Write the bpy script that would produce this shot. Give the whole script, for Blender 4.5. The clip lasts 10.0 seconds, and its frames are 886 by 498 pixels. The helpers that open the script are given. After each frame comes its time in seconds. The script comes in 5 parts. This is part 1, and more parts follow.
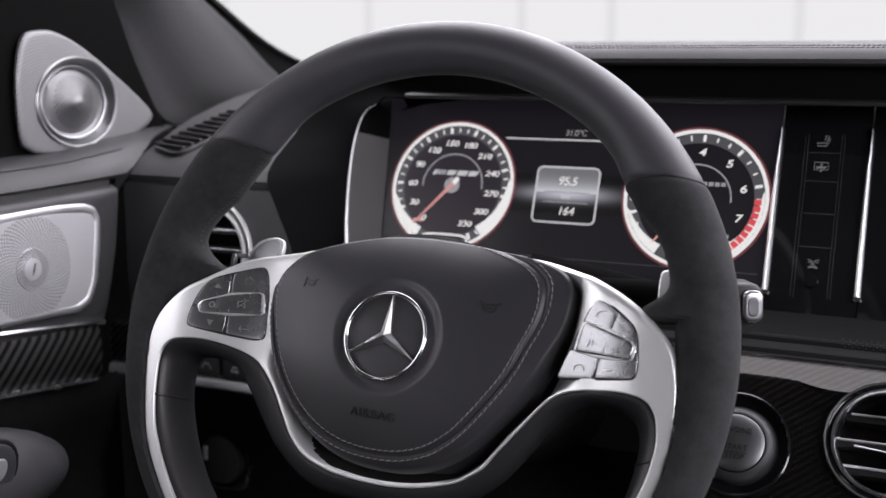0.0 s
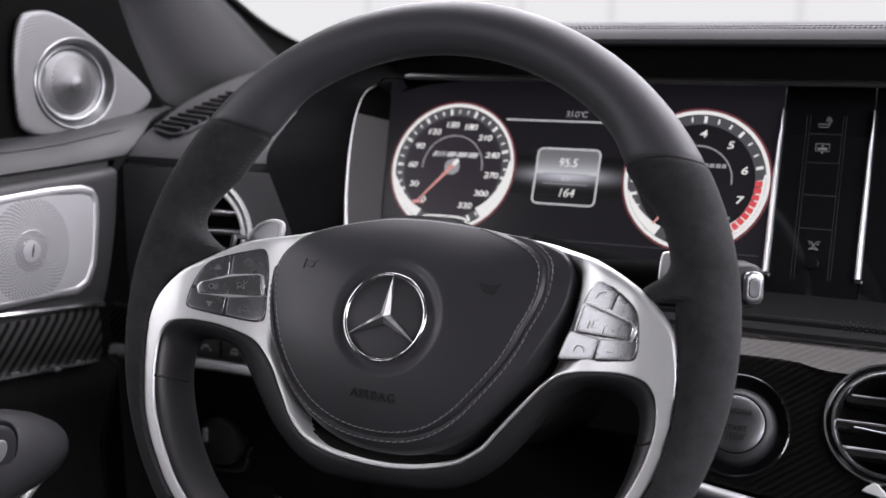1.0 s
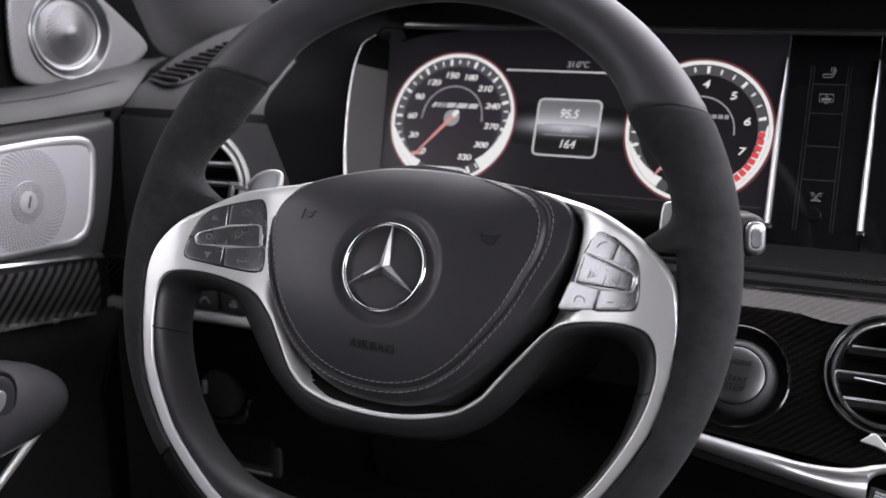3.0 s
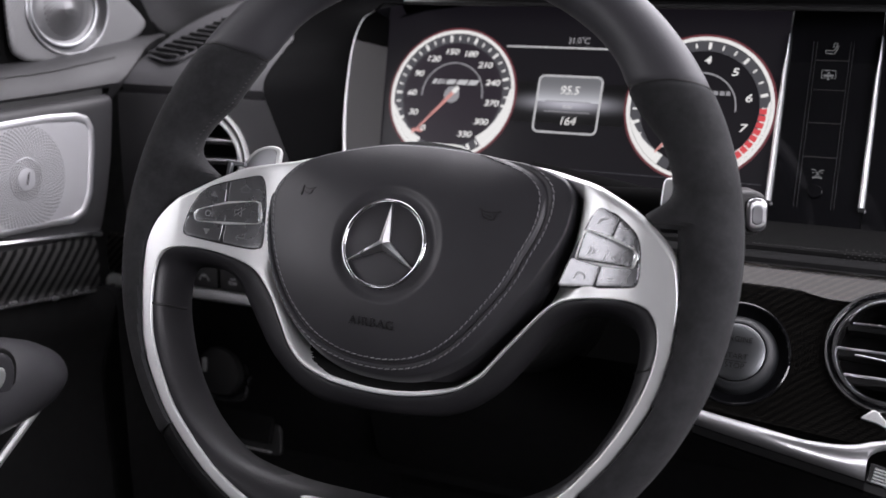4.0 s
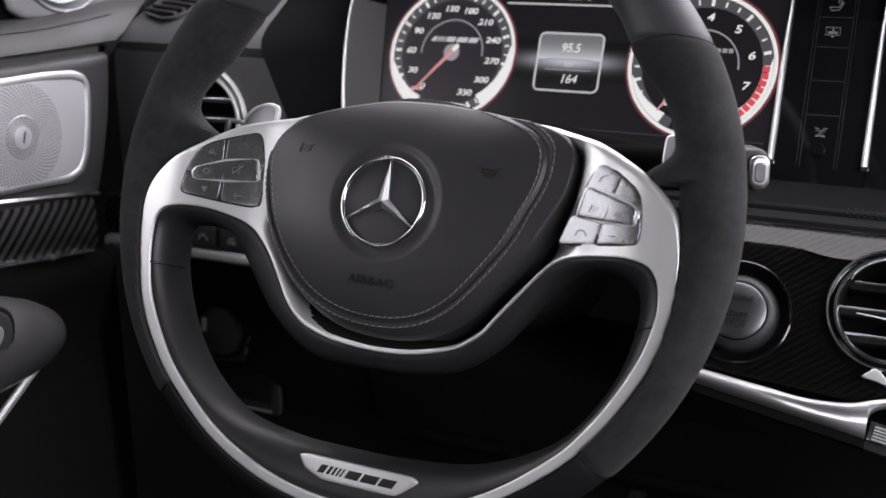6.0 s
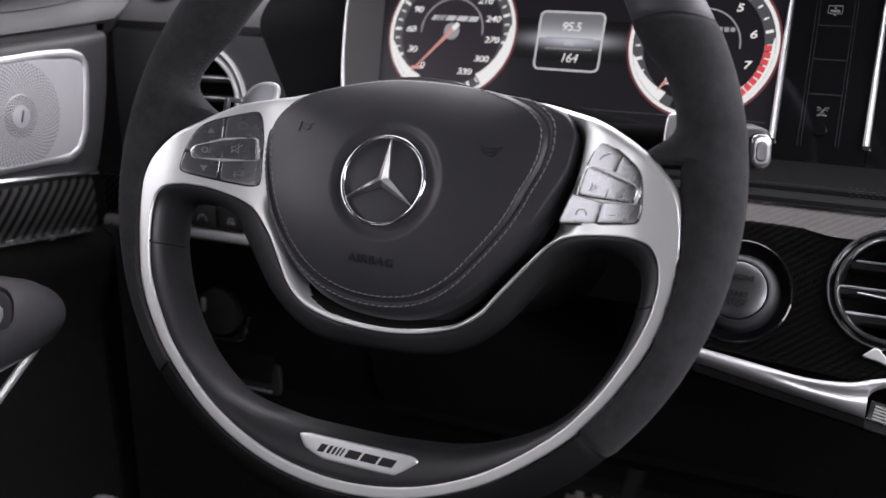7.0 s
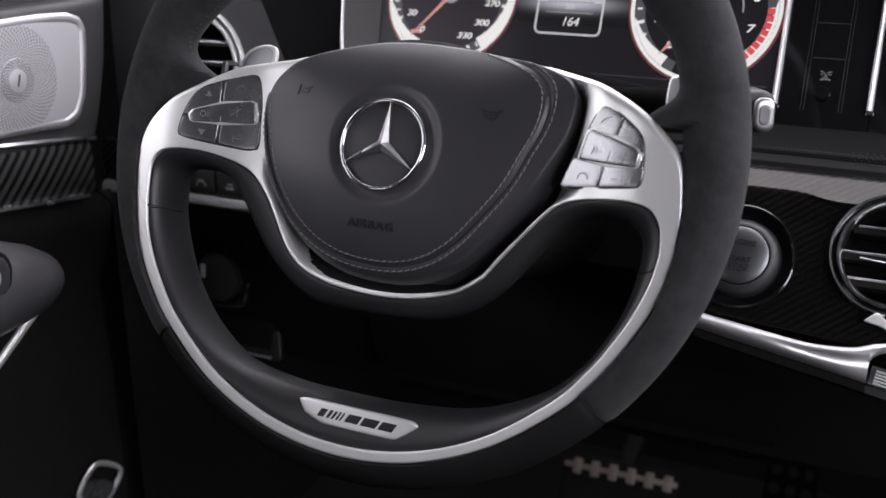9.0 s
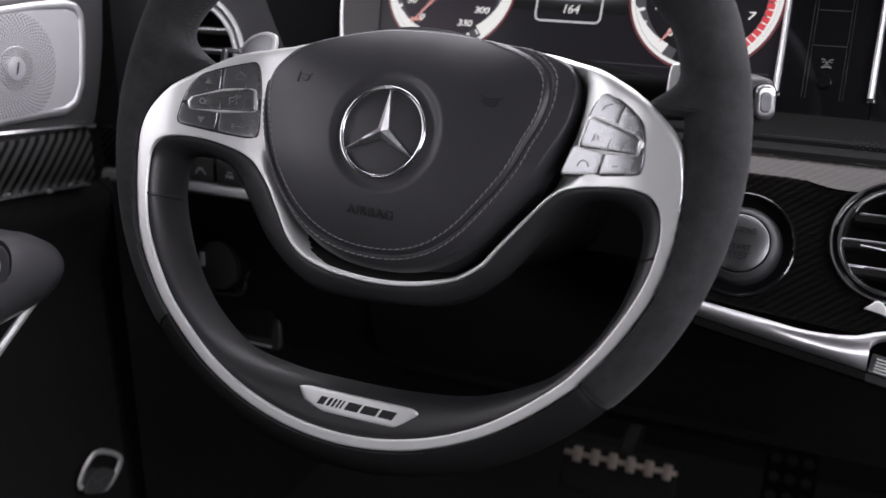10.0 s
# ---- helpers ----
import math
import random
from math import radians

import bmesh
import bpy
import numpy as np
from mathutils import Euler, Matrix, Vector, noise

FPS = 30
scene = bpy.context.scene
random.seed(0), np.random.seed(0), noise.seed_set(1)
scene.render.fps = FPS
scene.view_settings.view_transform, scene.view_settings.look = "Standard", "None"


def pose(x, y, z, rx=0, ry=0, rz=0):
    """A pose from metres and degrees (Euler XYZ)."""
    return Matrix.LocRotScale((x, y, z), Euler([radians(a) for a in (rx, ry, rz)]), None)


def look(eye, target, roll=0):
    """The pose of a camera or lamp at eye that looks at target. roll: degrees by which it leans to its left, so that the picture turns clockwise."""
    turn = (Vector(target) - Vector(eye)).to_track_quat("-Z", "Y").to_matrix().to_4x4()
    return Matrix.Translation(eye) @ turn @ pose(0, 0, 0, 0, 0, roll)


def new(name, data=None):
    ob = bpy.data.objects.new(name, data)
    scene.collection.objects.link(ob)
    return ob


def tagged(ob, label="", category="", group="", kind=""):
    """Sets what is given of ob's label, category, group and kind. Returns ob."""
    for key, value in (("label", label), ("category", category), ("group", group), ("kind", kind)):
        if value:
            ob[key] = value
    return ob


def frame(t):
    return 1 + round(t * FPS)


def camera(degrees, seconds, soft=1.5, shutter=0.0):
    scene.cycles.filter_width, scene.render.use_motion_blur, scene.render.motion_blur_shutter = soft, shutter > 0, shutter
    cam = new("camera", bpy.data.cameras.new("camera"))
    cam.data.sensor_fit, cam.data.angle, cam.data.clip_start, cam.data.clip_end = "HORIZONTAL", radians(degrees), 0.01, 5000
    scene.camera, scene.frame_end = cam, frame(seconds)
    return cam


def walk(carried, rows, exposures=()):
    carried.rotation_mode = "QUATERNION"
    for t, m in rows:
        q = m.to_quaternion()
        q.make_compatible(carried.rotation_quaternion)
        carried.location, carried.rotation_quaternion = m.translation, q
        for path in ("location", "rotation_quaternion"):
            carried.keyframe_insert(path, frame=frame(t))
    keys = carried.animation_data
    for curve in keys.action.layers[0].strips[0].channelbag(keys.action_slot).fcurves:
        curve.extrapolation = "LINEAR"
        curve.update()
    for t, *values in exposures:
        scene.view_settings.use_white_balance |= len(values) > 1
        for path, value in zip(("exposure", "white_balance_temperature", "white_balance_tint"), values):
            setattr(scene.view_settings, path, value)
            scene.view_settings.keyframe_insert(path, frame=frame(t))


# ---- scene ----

# camera: a short downward tilt from a tripod between the front seats; the origin is the steering wheel's emblem
cam = camera(44.67, 10.0)
cam.data.dof.use_dof, cam.data.dof.focus_distance, cam.data.dof.aperture_fstop = True, 0.64, 7.5
ROWS = [
    (0.0, 0.2752, -0.5210, 0.1577, 24.694, -10.468, 0.076),
    (0.5, 0.2749, -0.5204, 0.1571, 24.692, -10.813, 0.068),
    (1.0, 0.2745, -0.5195, 0.1560, 24.689, -11.341, 0.056),
    (1.5, 0.2741, -0.5186, 0.1548, 24.685, -11.908, 0.043),
    (2.0, 0.2736, -0.5176, 0.1537, 24.681, -12.524, 0.030),
    (2.5, 0.2732, -0.5167, 0.1525, 24.677, -13.073, 0.016),
    (4.0, 0.2719, -0.5142, 0.1492, 24.666, -14.729, -0.021),
    (4.5, 0.2716, -0.5135, 0.1483, 24.663, -15.202, -0.032),
    (5.0, 0.2712, -0.5128, 0.1472, 24.660, -15.724, -0.044),
    (5.5, 0.2708, -0.5120, 0.1461, 24.657, -16.190, -0.055),
    (7.0, 0.2697, -0.5101, 0.1432, 24.647, -17.641, -0.088),
    (7.5, 0.2693, -0.5095, 0.1422, 24.644, -18.072, -0.098),
    (8.0, 0.2690, -0.5090, 0.1413, 24.641, -18.501, -0.109),
    (8.5, 0.2687, -0.5085, 0.1405, 24.639, -18.895, -0.117),
    (9.0, 0.2684, -0.5080, 0.1397, 24.636, -19.282, -0.126),
    (9.5, 0.2682, -0.5077, 0.1391, 24.634, -19.606, -0.132),
    (10.0, 0.2680, -0.5074, 0.1385, 24.633, -19.844, -0.139),
]
walk(cam, [(t, pose(x, y, z, 90 + pitch, roll, yaw)) for t, x, y, z, yaw, pitch, roll in ROWS])

# ---- light: a white photo studio seen through the car's glass ----
world = bpy.data.worlds.new("studio")
scene.world = world
world.use_nodes = True
world.node_tree.nodes["Background"].inputs[0].default_value = (0.985, 0.97, 1.0, 1)
world.node_tree.nodes["Background"].inputs[1].default_value = 0.62
scene.view_settings.exposure = 0.42


def area(name, m, sx, sy, watts, colour=(1, 1, 1)):
    d = bpy.data.lights.new(name, "AREA")
    d.shape, d.size, d.size_y, d.energy, d.color = "RECTANGLE", sx, sy, watts, colour
    ob = new(name, d)
    ob.matrix_world = m
    return ob


COOL = (1.0, 0.96, 1.05)
area("near_window_light", look((-0.58, -0.35, 0.35), (0.2, -0.45, -0.08)), 0.95, 0.28, 2.4, COOL)
area("near_rear_window_light", look((-0.60, -1.16, 0.26), (0.1, -0.1, -0.08)), 0.55, 0.28, 0.6, COOL)
area("far_window_light", look((1.08, -0.30, 0.34), (0.05, 0.0, 0.0)), 1.3, 0.36, 14.0, COOL)
area("windscreen_light", look((0.35, 0.33, 0.36), (0.35, -0.184, -0.497)), 1.3, 0.45, 7.6, COOL)

# ---- materials ----


def mat(name, base, rough=0.5, metal=0.0, **kw):
    m = bpy.data.materials.new(name)
    m.use_nodes = True
    b = m.node_tree.nodes["Principled BSDF"]
    b.inputs["Base Color"].default_value = (*base, 1) if len(base) == 3 else base
    b.inputs["Roughness"].default_value = rough
    b.inputs["Metallic"].default_value = metal
    for k, v in kw.items():
        b.inputs[k.replace("_", " ")].default_value = v
    return m, m.node_tree, b


def coords(t):
    return t.nodes.new("ShaderNodeTexCoord").outputs["Object"]


def noise_tex(t, scale, detail=3.0, rough=0.5):
    n = t.nodes.new("ShaderNodeTexNoise")
    n.inputs["Scale"].default_value, n.inputs["Detail"].default_value, n.inputs["Roughness"].default_value = scale, detail, rough
    t.links.new(coords(t), n.inputs["Vector"])
    return n.outputs["Fac"]


def ramp(t, fac, a, b, lo=0.3, hi=0.7):
    r = t.nodes.new("ShaderNodeMapRange")
    for i, v in enumerate((lo, hi, a, b)):
        r.inputs[i + 1].default_value = v
    t.links.new(fac, r.inputs[0])
    return r.outputs[0]


def tint(t, fac, a, b):
    m = t.nodes.new("ShaderNodeMix")
    m.data_type = "RGBA"
    m.inputs[6].default_value, m.inputs[7].default_value = (*a, 1), (*b, 1)
    t.links.new(fac, m.inputs[0])
    return m.outputs[2]


def bump(t, b, height, strength, dist):
    n = t.nodes.new("ShaderNodeBump")
    n.inputs["Strength"].default_value, n.inputs["Distance"].default_value = strength, dist
    t.links.new(height, n.inputs["Height"])
    t.links.new(n.outputs[0], b.inputs["Normal"])
    return n


def leather(name, base, rough=0.5, grain=900.0, relief=0.25):
    m, t, b = mat(name, base, rough)
    v = t.nodes.new("ShaderNodeTexVoronoi")
    v.inputs["Scale"].default_value = grain
    t.links.new(coords(t), v.inputs["Vector"])
    bump(t, b, v.outputs["Distance"], relief, 0.0004)
    f = noise_tex(t, 14, 4)
    t.links.new(ramp(t, f, rough - 0.06, rough + 0.07), b.inputs["Roughness"])
    t.links.new(tint(t, noise_tex(t, 40, 5), [c * 0.86 for c in base], [c * 1.14 for c in base]), b.inputs["Base Color"])
    return m


def metal(name, base, rough, wear=0.06, scale=60.0):
    m, t, b = mat(name, base, rough, 1.0)
    t.links.new(ramp(t, noise_tex(t, scale, 4), max(rough - wear, 0.02), rough + wear), b.inputs["Roughness"])
    return m


def plain(name, base, rough, scale=30.0, coat=0.0, spec=0.5):
    m, t, b = mat(name, base, rough)
    b.inputs["Specular IOR Level"].default_value = spec
    b.inputs["Coat Weight"].default_value = coat
    t.links.new(tint(t, noise_tex(t, scale, 4), [c * 0.85 for c in base], [c * 1.15 for c in base]), b.inputs["Base Color"])
    t.links.new(ramp(t, noise_tex(t, scale * 3, 3), rough * 0.85, rough * 1.15), b.inputs["Roughness"])
    return m


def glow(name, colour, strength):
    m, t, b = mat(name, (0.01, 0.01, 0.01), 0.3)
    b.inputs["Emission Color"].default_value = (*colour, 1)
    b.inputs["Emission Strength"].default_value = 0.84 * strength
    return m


def carbon_fibre(name, cell, dark, light, turn=0.0, rough=0.3, axes=(0, 1), floats=2):
    """A 2/2 twill: steps of over and under run along the diagonal of the cloth's square cells."""
    m, t, b = mat(name, dark, rough)
    b.inputs["Coat IOR"].default_value = 1.4
    b.inputs["Coat Weight"].default_value, b.inputs["Coat Roughness"].default_value = 0.10, 0.04
    b.inputs["Metallic"].default_value = 0.75
    mp = t.nodes.new("ShaderNodeMapping")
    mp.inputs["Scale"].default_value = (1 / cell,) * 3
    mp.inputs["Rotation"].default_value = (0, 0, turn) if axes == (0, 1) else (0, 0, 0)
    t.links.new(coords(t), mp.inputs[0])
    s = t.nodes.new("ShaderNodeSeparateXYZ")
    t.links.new(mp.outputs[0], s.inputs[0])

    def op(kind, a, b2=None):
        n = t.nodes.new("ShaderNodeMath")
        n.operation = kind
        for i, v in enumerate((a, b2)):
            if v is None:
                continue
            if isinstance(v, (int, float)):
                n.inputs[i].default_value = v
            else:
                t.links.new(v, n.inputs[i])
        return n.outputs[0]

    cx, cy = s.outputs[axes[0]], s.outputs[axes[1]]
    ix, iy = op("FLOOR", cx), op("FLOOR", cy)
    step = op("FLOORED_MODULO", op("SUBTRACT", ix, iy), 2.0 * floats)
    over = op("LESS_THAN", step, floats - 0.5)
    fx, fy = op("FRACT", cx), op("FRACT", cy)
    bowx = op("SINE", op("MULTIPLY", fx, math.pi))
    bowy = op("SINE", op("MULTIPLY", fy, math.pi))
    mix = t.nodes.new("ShaderNodeMix")
    t.links.new(over, mix.inputs[0])
    t.links.new(bowx, mix.inputs[2])
    t.links.new(bowy, mix.inputs[3])
    bump(t, b, mix.outputs[0], 0.25, cell * 0.2)
    t.links.new(tint(t, over, dark, light), b.inputs["Base Color"])
    return m


def perforated(name, rings, spokes, base, rough, dark, metallic=0.3, land=0.28, inner=0.0, outer=1.0):
    """Sheet metal with holes along circles about the object's own axis, between two radii."""
    m, t, b = mat(name, base, rough, metallic)
    s = t.nodes.new("ShaderNodeSeparateXYZ")
    t.links.new(coords(t), s.inputs[0])

    def op(kind, a, b2=None):
        n = t.nodes.new("ShaderNodeMath")
        n.operation = kind
        for i, v in enumerate((a, b2)):
            if v is None:
                continue
            if isinstance(v, (int, float)):
                n.inputs[i].default_value = v
            else:
                t.links.new(v, n.inputs[i])
        return n.outputs[0]

    r = op("SQRT", op("ADD", op("MULTIPLY", s.outputs[0], s.outputs[0]), op("MULTIPLY", s.outputs[1], s.outputs[1])))
    a = op("ARCTAN2", s.outputs[1], s.outputs[0])
    swirl = op("ADD", a, op("MULTIPLY", r, 5.0))
    wr = op("SINE", op("MULTIPLY", r, rings * math.tau))
    wa = op("SINE", op("MULTIPLY", swirl, spokes))
    hole = op("GREATER_THAN", op("MULTIPLY", wr, wa), land)
    hole = op("MULTIPLY", hole, op("MULTIPLY", op("GREATER_THAN", r, inner), op("LESS_THAN", r, outer)))
    t.links.new(tint(t, hole, base, [c * dark for c in base]), b.inputs["Base Color"])
    t.links.new(ramp(t, noise_tex(t, 40, 3), rough - 0.05, rough + 0.08), b.inputs["Roughness"])
    return m


LEATHER = leather("black_nappa_leather", (0.0145, 0.0140, 0.0152), 0.40)
LEATHER.node_tree.nodes["Principled BSDF"].inputs["Specular IOR Level"].default_value = 0.35
HUB_LEATHER = leather("black_airbag_leather", (0.034, 0.0332, 0.0367), 0.42, 1500, 0.13)
HUB_LEATHER.node_tree.nodes["Principled BSDF"].inputs["Specular IOR Level"].default_value = 0.5
HUB_LEATHER.node_tree.nodes["Principled BSDF"].inputs["Sheen Weight"].default_value = 0.25
HUB_LEATHER.node_tree.nodes["Principled BSDF"].inputs["Sheen Roughness"].default_value = 0.3
LINING_LEATHER = leather("padded_lining_leather", (0.019, 0.0184, 0.0203), 0.42, 900, 0.15)
# rim leather with the shade of the wheel's lower half in its colour
SHADED_RIM_LEATHER = leather("shaded_lower_leather", (0.010, 0.010, 0.0104), 0.6)
SHADED_RIM_LEATHER.node_tree.nodes["Principled BSDF"].inputs["Specular IOR Level"].default_value = 0.18
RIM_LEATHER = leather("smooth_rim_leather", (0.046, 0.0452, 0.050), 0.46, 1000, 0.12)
ARM_LEATHER = leather("armrest_leather", (0.052, 0.051, 0.055), 0.36, 900, 0.12)
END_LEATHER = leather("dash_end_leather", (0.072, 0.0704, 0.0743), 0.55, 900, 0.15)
# lighter than the roll's leather: the windscreen's grazing reflection, put into the colour
TOP_SHEEN_TINT = leather("sheen_tinted_top_leather", (0.050, 0.049, 0.051), 0.70, 900, 0.05)
TOP_SHEEN_TINT.node_tree.nodes["Principled BSDF"].inputs["Specular IOR Level"].default_value = 0.2
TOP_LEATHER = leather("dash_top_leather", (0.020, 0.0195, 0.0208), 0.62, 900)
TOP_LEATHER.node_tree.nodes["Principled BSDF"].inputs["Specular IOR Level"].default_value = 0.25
DOOR_LEATHER = leather("grey_black_leather", (0.030, 0.0294, 0.031), 0.52, 900, 0.15)
SUEDE, _t, _b = mat("black_suede", (0.020, 0.020, 0.021), 0.95, Specular_IOR_Level=0.2)
_b.inputs["Sheen Weight"].default_value, _b.inputs["Sheen Roughness"].default_value = 0.06, 0.5
_t.links.new(tint(_t, ramp(_t, noise_tex(_t, 55, 8, 0.75), 0.0, 1.0, 0.34, 0.68), (0.0175, 0.0175, 0.0183), (0.0335, 0.0335, 0.0355)), _b.inputs["Base Color"])
bump(_t, _b, noise_tex(_t, 2200, 2), 0.35, 0.0004)
SILVER = metal("satin_silver", (0.90, 0.91, 0.90), 0.44, 0.02)
SILVER.node_tree.nodes["Principled BSDF"].inputs["Metallic"].default_value = 0.78
STAR_METAL = metal("satin_star_metal", (0.88, 0.88, 0.89), 0.30, 0.04)
BUTTON_METAL = metal("brushed_button_metal", (0.27, 0.273, 0.28), 0.27, 0.01, 40)
BUTTON_METAL.node_tree.nodes["Principled BSDF"].inputs["Metallic"].default_value = 0.85
CHROME = metal("polished_chrome", (0.80, 0.80, 0.81), 0.07, 0.03)
DULL_CHROME = metal("satin_chrome", (0.66, 0.66, 0.67), 0.24, 0.06)
VENT_METAL = metal("bright_vent_metal", (0.86, 0.86, 0.87), 0.20, 0.03)
STRIP_METAL = metal("satin_strip_metal", (0.50, 0.50, 0.51), 0.48, 0.03)
CAP_METAL = metal("satin_cap_metal", (0.44, 0.44, 0.45), 0.32, 0.03)
DARK_METAL = metal("dark_anodised_metal", (0.42, 0.43, 0.44), 0.45, 0.05)
RUBBER = plain("black_rubber", (0.0085, 0.0085, 0.0086), 0.7, spec=0.15)
PLASTIC = plain("black_plastic", (0.030, 0.030, 0.030), 0.5, spec=0.45)
# a base this near black also stands in for the sail panel's shade
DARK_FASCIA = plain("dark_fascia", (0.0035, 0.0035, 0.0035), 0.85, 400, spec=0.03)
GROOVE = plain("grey_groove", (0.05, 0.05, 0.052), 0.4)
GLOSS = plain("gloss_black", (0.006, 0.006, 0.007), 0.07)
SHELF_EDGE = plain("matt_black_ledge", (0.013, 0.013, 0.0133), 0.75, 500, spec=0.12)
SHELF = plain("matt_black_shelf", (0.009, 0.009, 0.009), 0.8, 500, spec=0.10)
CLOTH = plain("dark_pillar_cloth", (0.034, 0.0336, 0.0352), 0.85, 300, spec=0.2)
CLOTH.node_tree.nodes["Principled BSDF"].inputs["Sheen Weight"].default_value = 0.28
CLOTH.node_tree.nodes["Principled BSDF"].inputs["Sheen Roughness"].default_value = 0.45
CARPET = plain("black_carpet", (0.012, 0.012, 0.012), 0.95, 200, spec=0.08)
ROOFCLOTH = plain("dark_headliner", (0.045, 0.045, 0.045), 0.9, 200)
CARBON = carbon_fibre("carbon_trim", 0.0013, (0.008, 0.0077, 0.0072), (0.0225, 0.0205, 0.0178), math.radians(8), 0.27)
CARBON_END = carbon_fibre("dash_end_carbon", 0.0018, (0.02, 0.02, 0.02), (0.13, 0.12, 0.11), 0.0, 0.4, (0, 2))
CARBON_DOOR = carbon_fibre("door_carbon", 0.0014, (0.010, 0.010, 0.010), (0.11, 0.108, 0.106), 0.0, 0.35, (1, 2), 4)
GRILLE = perforated("perforated_speaker_metal", 270.0, 60.0, (0.74, 0.74, 0.76), 0.33, 0.46, 0.6, 0.12, 0.015, 0.040)
GRILLE_MID = perforated("perforated_centre_metal", 330.0, 26.0, (0.72, 0.72, 0.74), 0.33, 0.22, 0.6, 0.05, 0.0085, 0.0158)
SPEAKER_RIM = metal("satin_speaker_rim", (0.62, 0.62, 0.635), 0.5)
TWEETER_RING = metal("satin_tweeter_ring", (0.30, 0.30, 0.306), 0.36)
CONE_METAL = perforated("perforated_cone_metal", 290.0, 30.0, (0.15, 0.15, 0.153), 0.36, 0.30, 0.6, 0.08, 0.006, 0.0225)
GRILLE_TW = perforated("perforated_tweeter_metal", 400.0, 90.0, (0.21, 0.21, 0.214), 0.40, 0.62, 0.35, 0.25)
DARK_THREAD = plain("dim_thread", (0.010, 0.010, 0.010), 0.9, spec=0.1)
THREAD = plain("grey_thread", (0.20, 0.20, 0.207), 0.8)
KEY_PRINT = metal("etched_key_sign", (0.36, 0.363, 0.37), 0.5)
KEY_BED = metal("dark_key_bed", (0.07, 0.07, 0.074), 0.5)
PALE_PRINT = plain("pale_print", (0.75, 0.75, 0.76), 0.5)
START_METAL = metal("start_button_metal", (0.145, 0.150, 0.155), 0.42, 0.03)
COLLAR_METAL = plain("dark_satin_collar", (0.020, 0.0215, 0.023), 0.5)
ENGRAVED = metal("engraved_dark_metal", (0.14, 0.14, 0.145), 0.5)
EMBOSS = plain("embossed_black", (0.012, 0.012, 0.012), 0.5)
BRAKE_METAL = metal("warm_pedal_steel", (0.40, 0.35, 0.31), 0.55)
SCREEN = glow("screen_black", (0.38, 0.32, 0.46), 0.015)
SCREEN.node_tree.nodes["Principled BSDF"].inputs["Specular IOR Level"].default_value = 0.25
LIT = glow("screen_white", (1.0, 0.98, 0.98), 0.72)
LIT_SOFT = glow("screen_grey", (0.9, 0.88, 0.95), 0.30)
LIT_MID = glow("screen_light_grey", (0.95, 0.94, 0.98), 0.5)
LIT_DIM = glow("screen_dim", (0.85, 0.83, 0.95), 0.075)
LIT_RED = glow("screen_red", (0.95, 0.10, 0.12), 0.6)
LIT_ROSE = glow("screen_rose", (1.0, 0.45, 0.42), 0.55)
LIT_FACE = glow("screen_purple_face", (0.55, 0.40, 0.60), 0.03)
LIT_PINK = glow("screen_pink_rim", (0.8, 0.2, 0.25), 0.16)
LIT_EDGE = glow("screen_edge", (0.8, 0.8, 0.95), 0.035)
ICON = glow("lit_icon", (0.9, 0.9, 0.95), 0.13)


def streak_glow():
    """A soft band of light in the screen's picture, fading up, down and sideways."""
    m, t, b = mat("screen_streak", (0.01, 0.01, 0.01), 0.3)
    s = t.nodes.new("ShaderNodeSeparateXYZ")
    t.links.new(coords(t), s.inputs[0])

    def op(kind, a, b2):
        n = t.nodes.new("ShaderNodeMath")
        n.operation = kind
        for i, v in enumerate((a, b2)):
            if isinstance(v, (int, float)):
                n.inputs[i].default_value = v
            else:
                t.links.new(v, n.inputs[i])
        return n.outputs[0]

    y = op("DIVIDE", s.outputs[1], 0.0052)
    x = op("DIVIDE", s.outputs[0], 0.030)
    e = op("POWER", 2.718, op("MULTIPLY", op("ADD", op("MULTIPLY", x, x), op("MULTIPLY", y, y)), -1.0))
    b.inputs["Emission Color"].default_value = (0.85, 0.83, 0.95, 1)
    t.links.new(op("MULTIPLY", e, 0.42), b.inputs["Emission Strength"])
    return m


STREAK = streak_glow()


def field_glow():
    """The upper field of the trip display, lighter towards its lower edge."""
    m, t, b = mat("screen_field", (0.01, 0.01, 0.01), 0.3)
    s = t.nodes.new("ShaderNodeSeparateXYZ")
    t.links.new(coords(t), s.inputs[0])
    k = ramp(t, s.outputs[1], 1.0, 0.0, 0.002, 0.0213)
    p = t.nodes.new("ShaderNodeMath")
    p.operation = "POWER"
    t.links.new(k, p.inputs[0])
    p.inputs[1].default_value = 2.5
    b.inputs["Emission Color"].default_value = (0.85, 0.85, 0.93, 1)
    t.links.new(ramp(t, p.outputs[0], 0.13, 0.50, 0.0, 1.0), b.inputs["Emission Strength"])
    return m


LIT_FIELD = field_glow()

# ---- building helpers ----


def frame_of(origin, x, y):
    """A matrix from an origin, an x axis and a y axis made square to it."""
    x = Vector(x).normalized()
    y = Vector(y)
    y = (y - x * y.dot(x)).normalized()
    z = x.cross(y)
    m = Matrix((x, y, z)).transposed().to_4x4()
    m.translation = origin
    return m


